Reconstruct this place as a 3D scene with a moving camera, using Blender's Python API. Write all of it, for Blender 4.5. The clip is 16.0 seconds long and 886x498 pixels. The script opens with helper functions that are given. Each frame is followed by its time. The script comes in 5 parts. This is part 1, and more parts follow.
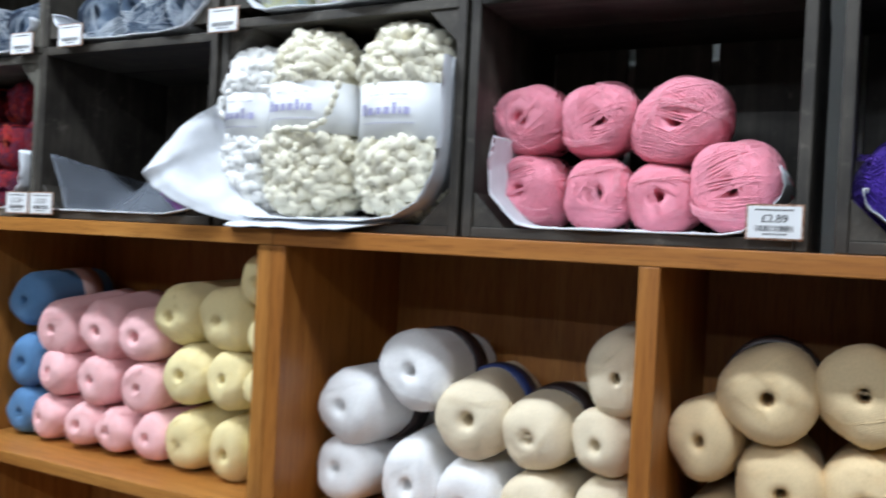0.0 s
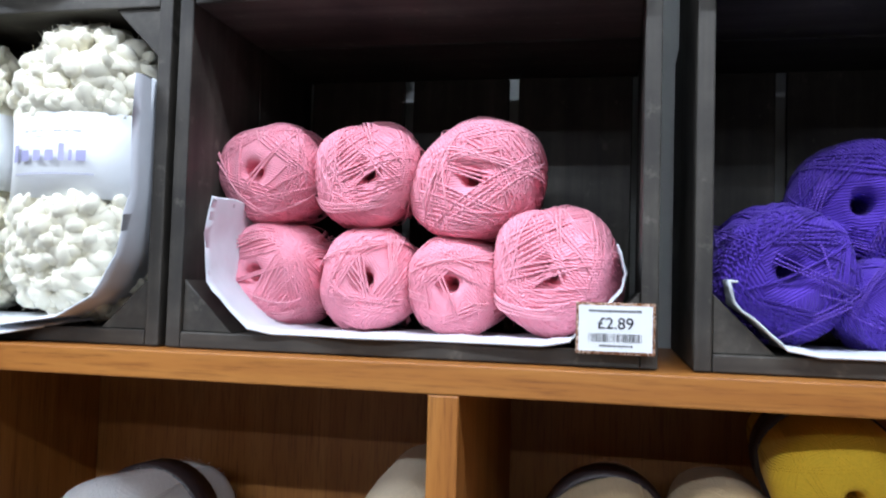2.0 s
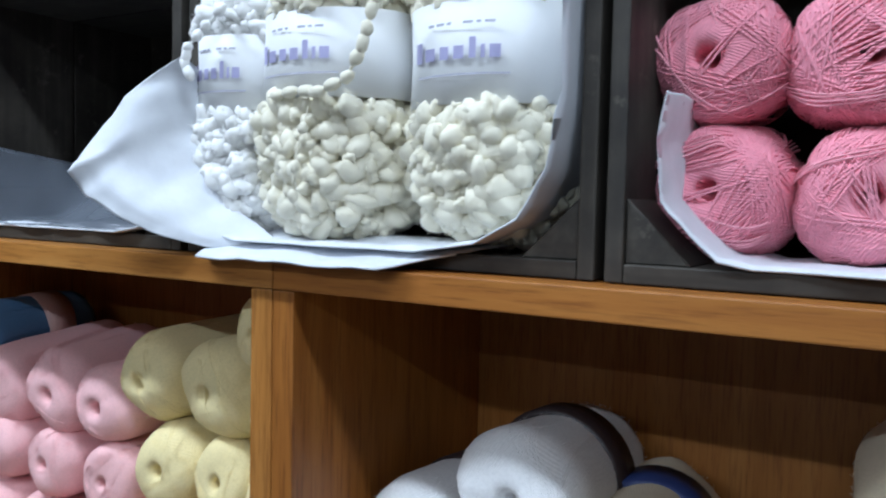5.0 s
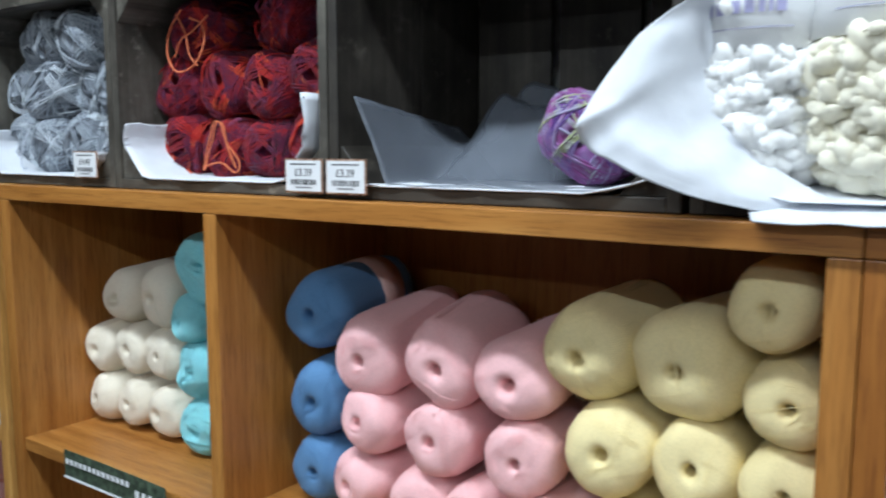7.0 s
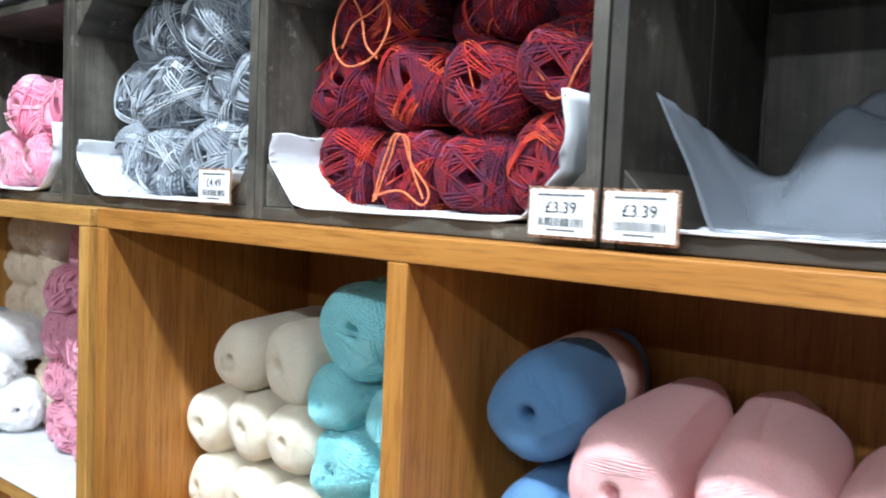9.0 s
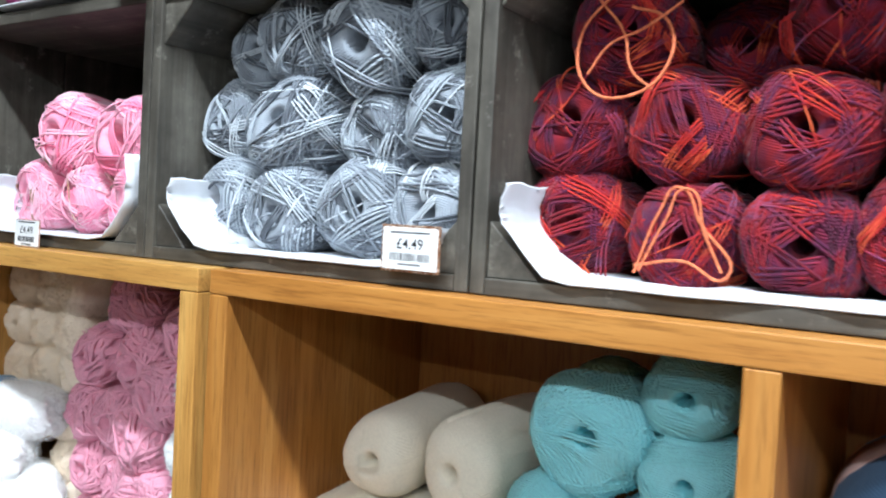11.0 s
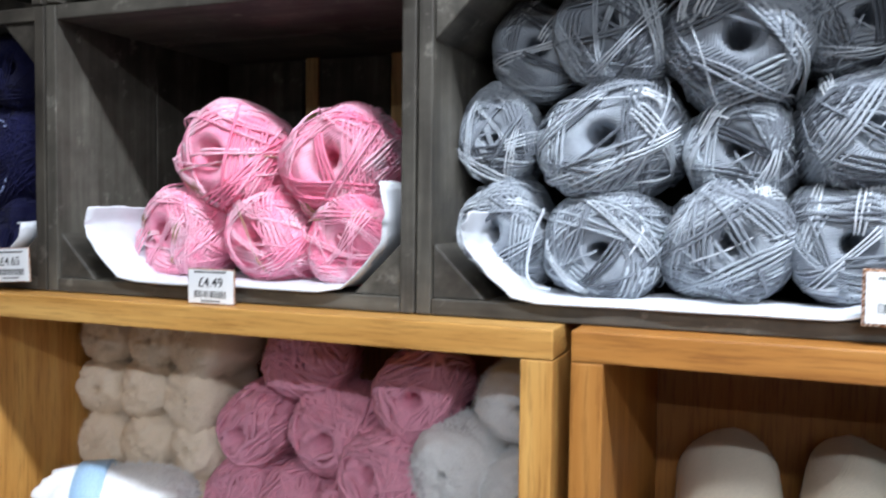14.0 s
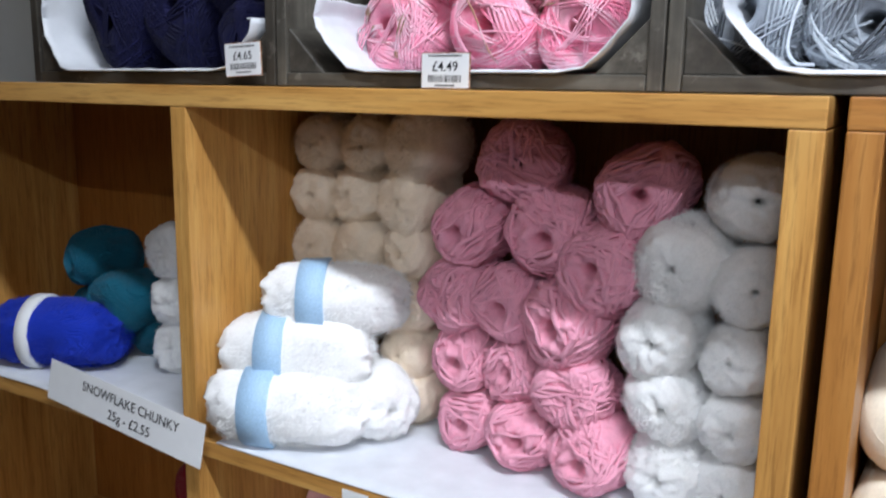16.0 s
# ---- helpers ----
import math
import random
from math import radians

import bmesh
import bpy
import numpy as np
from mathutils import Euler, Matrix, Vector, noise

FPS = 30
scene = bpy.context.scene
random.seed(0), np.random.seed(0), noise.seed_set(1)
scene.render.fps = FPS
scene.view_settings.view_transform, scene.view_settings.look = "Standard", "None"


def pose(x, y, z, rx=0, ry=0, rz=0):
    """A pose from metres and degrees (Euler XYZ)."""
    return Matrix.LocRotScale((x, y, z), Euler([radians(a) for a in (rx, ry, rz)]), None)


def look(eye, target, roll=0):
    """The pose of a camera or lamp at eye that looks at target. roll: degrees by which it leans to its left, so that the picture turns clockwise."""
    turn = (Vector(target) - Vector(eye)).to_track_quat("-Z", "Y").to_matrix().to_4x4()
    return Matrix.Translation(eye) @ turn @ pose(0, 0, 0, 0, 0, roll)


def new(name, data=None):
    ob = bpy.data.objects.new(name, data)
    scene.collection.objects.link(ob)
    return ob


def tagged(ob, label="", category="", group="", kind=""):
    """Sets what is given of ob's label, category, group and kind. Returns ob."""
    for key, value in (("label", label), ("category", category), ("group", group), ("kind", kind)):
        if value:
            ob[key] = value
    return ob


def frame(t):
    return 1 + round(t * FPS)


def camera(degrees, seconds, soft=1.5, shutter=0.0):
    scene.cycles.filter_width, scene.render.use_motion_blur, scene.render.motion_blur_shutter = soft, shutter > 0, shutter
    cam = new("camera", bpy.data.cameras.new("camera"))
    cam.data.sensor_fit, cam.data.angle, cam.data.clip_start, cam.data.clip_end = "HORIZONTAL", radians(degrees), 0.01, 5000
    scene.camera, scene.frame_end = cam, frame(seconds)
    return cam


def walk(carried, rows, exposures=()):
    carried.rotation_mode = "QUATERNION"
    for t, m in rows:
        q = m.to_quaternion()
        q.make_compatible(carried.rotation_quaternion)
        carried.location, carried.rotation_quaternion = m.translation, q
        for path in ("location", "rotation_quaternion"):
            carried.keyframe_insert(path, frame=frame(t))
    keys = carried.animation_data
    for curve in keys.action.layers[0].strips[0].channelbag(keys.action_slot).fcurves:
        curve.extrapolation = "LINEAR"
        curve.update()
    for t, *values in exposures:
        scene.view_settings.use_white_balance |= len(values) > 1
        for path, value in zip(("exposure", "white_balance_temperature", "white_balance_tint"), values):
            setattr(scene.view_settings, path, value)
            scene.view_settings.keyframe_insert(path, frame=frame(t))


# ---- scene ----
cam = camera(56.1, 16.0, soft=2.0, shutter=0.35)
PATH = [
    (0, (2.052, -0.971, 1.241), (1.14, 0.809, 1.231), 2.9),
    (0.5, (2.091, -0.813, 1.247), (1.291, 1.02, 1.287), 3.3),
    (1, (2.093, -0.74, 1.248), (1.397, 1.135, 1.289), 3.4),
    (1.5, (2.042, -0.687, 1.283), (1.469, 1.228, 1.347), 2.1),
    (2, (1.96, -0.646, 1.309), (1.542, 1.307, 1.412), 1.7),
    (2.5, (1.906, -0.638, 1.324), (1.599, 1.332, 1.491), 2.0),
    (3, (1.877, -0.611, 1.328), (1.683, 1.373, 1.483), 1.0),
    (3.5, (1.796, -0.599, 1.327), (1.379, 1.356, 1.4), -0.0),
    (4, (1.761, -0.566, 1.306), (1.044, 1.301, 1.347), 0.4),
    (4.2, (1.811, -0.536, 1.317), (0.837, 1.21, 1.307), 0.6),
    (6.3, (1.54, -0.606, 1.295), (0.485, 1.08, 1.083), 0.9),
    (6.5, (1.481, -0.644, 1.311), (0.419, 1.036, 1.087), 0.7),
    (7, (1.373, -0.683, 1.31), (0.223, 0.935, 1.07), -0.0),
    (7.5, (1.295, -0.658, 1.295), (0.023, 0.866, 1.052), 0.1),
    (8, (1.214, -0.566, 1.284), (-0.149, 0.883, 1.076), 0.4),
    (8.2, (1.18, -0.534, 1.277), (-0.171, 0.931, 1.102), 1.3),
    (10.3, (0.75, -0.561, 1.316), (-0.353, 1.105, 1.218), 1.7),
    (10.5, (0.72, -0.574, 1.316), (-0.358, 1.108, 1.233), 2.1),
    (11, (0.641, -0.555, 1.312), (-0.458, 1.114, 1.243), 3.1),
    (11.5, (0.546, -0.5, 1.298), (-0.552, 1.171, 1.342), 4.5),
    (12, (0.453, -0.477, 1.309), (-0.615, 1.213, 1.35), 5.6),
    (12.5, (0.306, -0.513, 1.331), (-0.585, 1.278, 1.352), 3.0),
    (13, (0.221, -0.556, 1.345), (-0.469, 1.321, 1.373), 1.8),
    (13.5, (0.178, -0.6, 1.355), (-0.501, 1.282, 1.36), 1.4),
    (14, (0.146, -0.625, 1.344), (-0.592, 1.232, 1.247), 0.7),
    (14.5, (0.113, -0.638, 1.323), (-0.685, 1.184, 1.115), 0.6),
    (15, (0.096, -0.647, 1.291), (-0.794, 1.13, 1.066), 0.6),
    (15.5, (0.072, -0.669, 1.269), (-0.873, 1.073, 0.996), 1.4),
    (16, (0.061, -0.667, 1.252), (-0.934, 1.027, 0.875), 1.0),
]
EXPOSURES = [(0.0, -0.25, 6250, 9), (1.0, -0.1, 6250, 10), (2.5, 0.18, 5900, 12), (3.3, 0.06, 5850, 12), (4.0, -0.57, 5700, 10), (6.5, -0.5, 6100, 6),
             (8.0, 0.2, 6250, 6), (10.5, 0.55, 6300, 6), (12.0, 0.42, 6300, 7), (13.5, 0.32, 6350, 9), (14.5, 0.27, 6400, 13), (16.0, 0.1, 6450, 12)]
walk(cam, [(t, look(eye, target, roll)) for t, eye, target, roll in PATH], EXPOSURES)

# ---- light and world ----
world = bpy.data.worlds.new("world")
scene.world = world
world.use_nodes = True
world.node_tree.nodes["Background"].inputs[0].default_value = (0.9, 0.95, 1.0, 1)
world.node_tree.nodes["Background"].inputs[1].default_value = 0.02
LAMP_WATTS = 27.0
LAMP_COLOUR = (0.90, 0.99, 1.10)


# ---- materials ----
class Mat:
    """A small builder of node materials."""

    def __init__(self, name, rough=0.6, metal=0.0):
        self.m = bpy.data.materials.new(name)
        self.m.use_nodes = True
        self.t = self.m.node_tree
        self.b = self.t.nodes["Principled BSDF"]
        self.b.inputs["Roughness"].default_value = rough
        self.b.inputs["Metallic"].default_value = metal
        self.co = self.t.nodes.new("ShaderNodeTexCoord")

    def node(self, kind, **kw):
        n = self.t.nodes.new(kind)
        for k, v in kw.items():
            n.inputs[k].default_value = v
        return n

    def link(self, a, b):
        self.t.links.new(a, b)

    def mapped(self, scale=(1, 1, 1), rot=(0, 0, 0)):
        n = self.t.nodes.new("ShaderNodeMapping")
        n.inputs["Scale"].default_value = scale
        n.inputs["Rotation"].default_value = rot
        self.link(self.co.outputs["Object"], n.inputs["Vector"])
        return n.outputs["Vector"]

    def noise(self, vec, scale, detail=4.0, rough=0.55):
        n = self.node("ShaderNodeTexNoise", Scale=scale, Detail=detail, Roughness=rough)
        self.link(vec, n.inputs["Vector"])
        return n.outputs["Fac"]

    def ramp(self, fac, stops):
        n = self.t.nodes.new("ShaderNodeValToRGB")
        e = n.color_ramp.elements
        while len(e) < len(stops):
            e.new(0.5)
        for el, (p, c) in zip(e, stops):
            el.position = p
            el.color = (*c, 1)
        self.link(fac, n.inputs["Fac"])
        return n.outputs["Color"]

    def mix(self, fac, a, b, blend="MIX"):
        n = self.t.nodes.new("ShaderNodeMix")
        n.data_type = "RGBA"
        n.blend_type = blend
        for s, i in ((fac, 0), (a, 6), (b, 7)):
            if isinstance(s, float):
                n.inputs[i].default_value = s
            elif isinstance(s, tuple):
                n.inputs[i].default_value = (*s, 1)
            else:
                self.link(s, n.inputs[i])
        return n.outputs[2]

    def bump(self, height, strength=0.3, dist=0.002):
        n = self.node("ShaderNodeBump", Strength=strength, Distance=dist)
        self.link(height, n.inputs["Height"])
        self.link(n.outputs["Normal"], self.b.inputs["Normal"])

    def colour(self, c):
        if isinstance(c, tuple):
            self.b.inputs["Base Color"].default_value = (*c, 1)
        else:
            self.link(c, self.b.inputs["Base Color"])
        return self.m


def wood(name, dark, mid, light, along="x", rough=0.42):
    a = Mat(name, rough)
    sc = {"x": (1.2, 22, 22), "y": (22, 1.2, 22), "z": (22, 22, 1.2)}[along]
    v = a.mapped(sc)
    info = a.t.nodes.new("ShaderNodeObjectInfo")
    add = a.t.nodes.new("ShaderNodeVectorMath")
    mul = a.node("ShaderNodeMath")
    mul.operation = "MULTIPLY"
    mul.inputs[1].default_value = 40.0
    a.link(info.outputs["Random"], mul.inputs[0])
    a.link(v, add.inputs[0])
    a.link(mul.outputs[0], add.inputs[1])
    v = add.outputs[0]
    g = a.noise(v, 2.2, 6.0, 0.62)
    fine = a.noise(v, 14.0, 3.0, 0.7)
    big = a.noise(a.mapped((3, 3, 3)), 1.6, 2.0)
    c = a.ramp(g, [(0.28, dark), (0.5, mid), (0.72, light)])
    pores = a.ramp(fine, [(0.34, (0.55, 0.48, 0.42)), (0.5, (1, 1, 1))])
    c = a.mix(0.7, c, pores, "MULTIPLY")
    c = a.mix(0.35, c, a.ramp(big, [(0.3, (0.7, 0.66, 0.62)), (0.7, (1.1, 1.08, 1.05))]), "MULTIPLY")
    a.bump(fine, 0.18, 0.001)
    return a.colour(c)


oak_x = wood("oak veneer", (0.27, 0.090, 0.014), (0.38, 0.143, 0.025), (0.46, 0.195, 0.040), "x")
oak_z = wood("oak veneer upright", (0.27, 0.090, 0.014), (0.38, 0.143, 0.025), (0.46, 0.195, 0.040), "z")
oak_back = wood("oak back panel", (0.31, 0.115, 0.018), (0.38, 0.150, 0.027), (0.43, 0.185, 0.04), "z", 0.5)
pale_x = wood("pale oak lipping", (0.40, 0.180, 0.040), (0.57, 0.295, 0.078), (0.69, 0.41, 0.13), "x", 0.38)
pale_z = wood("pale oak upright lipping", (0.40, 0.180, 0.040), (0.57, 0.295, 0.078), (0.69, 0.41, 0.13), "z", 0.38)
amber_x = wood("amber oak veneer", (0.30, 0.112, 0.020), (0.43, 0.180, 0.037), (0.53, 0.250, 0.062), "x")
amber_z = wood("amber oak veneer upright", (0.30, 0.112, 0.020), (0.43, 0.180, 0.037), (0.53, 0.250, 0.062), "z")
# pale pine colour that stands for light seen through the slat gaps
lit_gap_pine = wood("pale pine strip for a lit back gap", (0.62, 0.40, 0.15), (0.74, 0.51, 0.21), (0.80, 0.60, 0.28), "z", 0.6)


def stained(name, along, tones):
    a = Mat(name, 0.62)
    sc = {"x": (1.5, 26, 26), "z": (26, 26, 1.5), "y": (26, 1.5, 26)}[along]
    g = a.noise(a.mapped(sc), 2.0, 6.0, 0.65)
    info = a.t.nodes.new("ShaderNodeObjectInfo")
    slide = a.t.nodes.new("ShaderNodeVectorMath")
    slide.operation = "MULTIPLY_ADD"
    slide.inputs[1].default_value = (3.0, 5.0, 7.0)
    a.link(info.outputs["Random"], slide.inputs[0])
    a.link(a.mapped(), slide.inputs[2])
    big = a.noise(slide.outputs[0], 11.0, 5.0, 0.62)
    scuff = a.noise(slide.outputs[0], 42.0, 5.0, 0.7)
    c = a.ramp(g, [(0.3, tones[0]), (0.52, tones[1]), (0.75, tones[2])])
    c = a.mix(0.85, c, a.ramp(big, [(0.36, (0.42, 0.39, 0.36)), (0.52, (0.95, 0.93, 0.90)), (0.68, (1.5, 1.5, 1.46))]), "MULTIPLY")
    c = a.mix(a.ramp(scuff, [(0.60, (0, 0, 0)), (0.74, (0.5, 0.5, 0.5))]), c, tuple(min(1.0, x * 2.4) for x in tones[2]))
    a.bump(g, 0.35, 0.0012)
    return a.colour(c)


DARK_STAIN = ((0.023, 0.0195, 0.015), (0.043, 0.037, 0.029), (0.074, 0.066, 0.053))
WEATHERED = ((0.040, 0.036, 0.029), (0.080, 0.073, 0.060), (0.138, 0.129, 0.110))
stain = {"dark": [stained("dark stained pine " + d, d, DARK_STAIN) for d in "xyz"], "weathered": [stained("weathered grey pine " + d, d, WEATHERED) for d in "xyz"]}


def plain(name, c, rough=0.7, metal=0.0, amount=0.12, scale=30.0, bump=0.0):
    a = Mat(name, rough, metal)
    n = a.noise(a.mapped(), scale, 4.0)
    lo, hi = tuple(x * (1 - amount) for x in c), tuple(min(1.0, x * (1 + amount)) for x in c)
    if bump:
        a.bump(n, bump, 0.002)
    return a.colour(a.ramp(n, [(0.3, lo), (0.7, hi)]))


paper = plain("white tissue paper", (0.67, 0.695, 0.735), 0.75, 0, 0.07, 25, 0.35)
card = plain("white card", (0.77, 0.78, 0.785), 0.6, 0, 0.02, 40)
ink = plain("black ink", (0.02, 0.02, 0.022), 0.6)
lilac_ink = plain("lilac ink", (0.38, 0.37, 0.58), 0.6)
pale_ink = plain("pale grey ink", (0.45, 0.45, 0.55), 0.6)
blue_band = plain("pale blue paper band", (0.36, 0.55, 0.75), 0.5)
dark_band = plain("black paper band", (0.03, 0.018, 0.018), 0.45)
navy_band = plain("navy paper band", (0.03, 0.05, 0.17), 0.45)
pink_band = plain("salmon paper band", (0.55, 0.36, 0.32), 0.5)
green_card = plain("dark green patterned card", (0.06, 0.085, 0.055), 0.45, 0, 0.8, 90)
plaster = plain("painted plaster", (0.62, 0.63, 0.60), 0.8, 0, 0.05, 6, 0.1)
brown_wall = plain("brown painted wall", (0.17, 0.13, 0.10), 0.8, 0, 0.15, 6, 0.1)
ceiling_paint = plain("ceiling paint", (0.55, 0.55, 0.53), 0.85, 0, 0.03, 8)
carpet = plain("grey carpet", (0.12, 0.115, 0.11), 0.95, 0, 0.3, 120, 0.4)
enamel = plain("white enamel", (0.8, 0.8, 0.8), 0.35)
# See-through grey-blue: the crate's shade on the tissue is put into this colour.
film = Mat("shade-greyed tissue film", 0.3)
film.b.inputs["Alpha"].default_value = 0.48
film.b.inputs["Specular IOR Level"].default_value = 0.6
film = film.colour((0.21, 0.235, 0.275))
tube_mat = Mat("lamp tube")
tube_mat.b.inputs["Emission Color"].default_value = (1, 0.97, 0.92, 1)
tube_mat.b.inputs["Emission Strength"].default_value = 6.0
tube_mat = tube_mat.colour((0.9, 0.9, 0.9))


def glitter_mat():
    a = Mat("copper glitter", 0.3, 0.6)
    v = a.node("ShaderNodeTexVoronoi", Scale=900.0)
    a.link(a.mapped(), v.inputs["Vector"])
    sep = a.t.nodes.new("ShaderNodeSeparateColor")
    a.link(v.outputs["Color"], sep.inputs[0])
    a.bump(sep.outputs[0], 1.0, 0.002)
    return a.colour(a.ramp(sep.outputs[1], [(0.1, (0.18, 0.06, 0.02)), (0.55, (0.50, 0.22, 0.10)), (0.95, (0.95, 0.75, 0.6))]))


glitter = glitter_mat()


def yarn(name, stops, strands=True, cells=1.5, pitch=300.0, sheen=0.06, depth=0.6, rough=0.8, iw=0.55, nw=0.5, patch=1.6, ridge=1.0):
    """Wound yarn: patches of parallel strands that run each their own way; colours by patch and by strand."""
    a = Mat(name, rough)
    a.b.inputs["Sheen Weight"].default_value = sheen
    a.b.inputs["Sheen Roughness"].default_value = 0.5
    a.b.inputs["Specular IOR Level"].default_value = 0.25
    v = a.node("ShaderNodeTexVoronoi", Scale=cells)
    warp = a.node("ShaderNodeTexNoise", Scale=1.2)
    base = a.mapped()
    a.link(base, warp.inputs["Vector"])
    sh = a.t.nodes.new("ShaderNodeVectorMath")
    sh.operation = "MULTIPLY_ADD"
    sh.inputs[1].default_value = (0.5, 0.5, 0.5)
    a.link(warp.outputs["Color"], sh.inputs[0])
    a.link(base, sh.inputs[2])
    a.link(sh.outputs[0], v.inputs["Vector"])
    sep = a.t.nodes.new("ShaderNodeSeparateColor")
    a.link(v.outputs["Color"], sep.inputs[0])
    ang = a.node("ShaderNodeMath")
    ang.operation = "MULTIPLY"
    ang.inputs[1].default_value = 3.1
    a.link(sep.outputs[0], ang.inputs[0])
    rot = a.t.nodes.new("ShaderNodeVectorRotate")
    rot.inputs["Axis"].default_value = (0.25, 1, 0.15)
    a.link(base, rot.inputs["Vector"])
    a.link(ang.outputs[0], rot.inputs["Angle"])
    w = a.node("ShaderNodeTexWave", Scale=pitch / 40.0, Distortion=1.2, Detail=2.0)
    w.inputs["Detail Scale"].default_value = 3.0
    a.link(rot.outputs["Vector"], w.inputs["Vector"])
    fibre = a.noise(base, 19.0, 3.0, 0.7)
    hi = a.node("ShaderNodeMath")
    hi.operation = "MULTIPLY_ADD"
    hi.inputs[1].default_value = 0.35
    a.link(fibre, hi.inputs[0])
    ridges = a.node("ShaderNodeMath")
    ridges.operation = "MULTIPLY"
    ridges.inputs[1].default_value = ridge
    a.link(w.outputs["Fac"], ridges.inputs[0])
    a.link(ridges.outputs[0], hi.inputs[2])
    a.bump(hi.outputs[0], depth, 0.0022)
    geo = a.t.nodes.new("ShaderNodeNewGeometry")
    info = a.t.nodes.new("ShaderNodeObjectInfo")
    slide = a.t.nodes.new("ShaderNodeVectorMath")
    slide.operation = "MULTIPLY_ADD"
    slide.inputs[1].default_value = (9.0, 7.0, 5.0)
    a.link(info.outputs["Random"], slide.inputs[0])
    a.link(base, slide.inputs[2])
    along = a.noise(slide.outputs[0], patch, 2.0)
    pick = a.node("ShaderNodeMath")
    pick.operation = "MULTIPLY_ADD"
    pick.inputs[1].default_value = iw
    a.link(geo.outputs["Random Per Island"], pick.inputs[0])
    half = a.node("ShaderNodeMath")
    half.operation = "MULTIPLY"
    half.inputs[1].default_value = nw
    a.link(along, half.inputs[0])
    a.link(half.outputs[0], pick.inputs[2])
    c = a.ramp(pick.outputs[0], stops)
    c = a.mix(0.35, c, a.ramp(fibre, [(0.3, (0.72, 0.72, 0.72)), (0.6, (1, 1, 1))]), "MULTIPLY")
    return a.colour(c)


def solid(name, c, vary=0.18, **kw):
    lo, hi = tuple(x * (1 - vary) for x in c), tuple(min(0.95, x * (1 + vary)) for x in c)
    return yarn(name, [(0.15, lo), (0.5, c), (0.85, hi)], **kw)


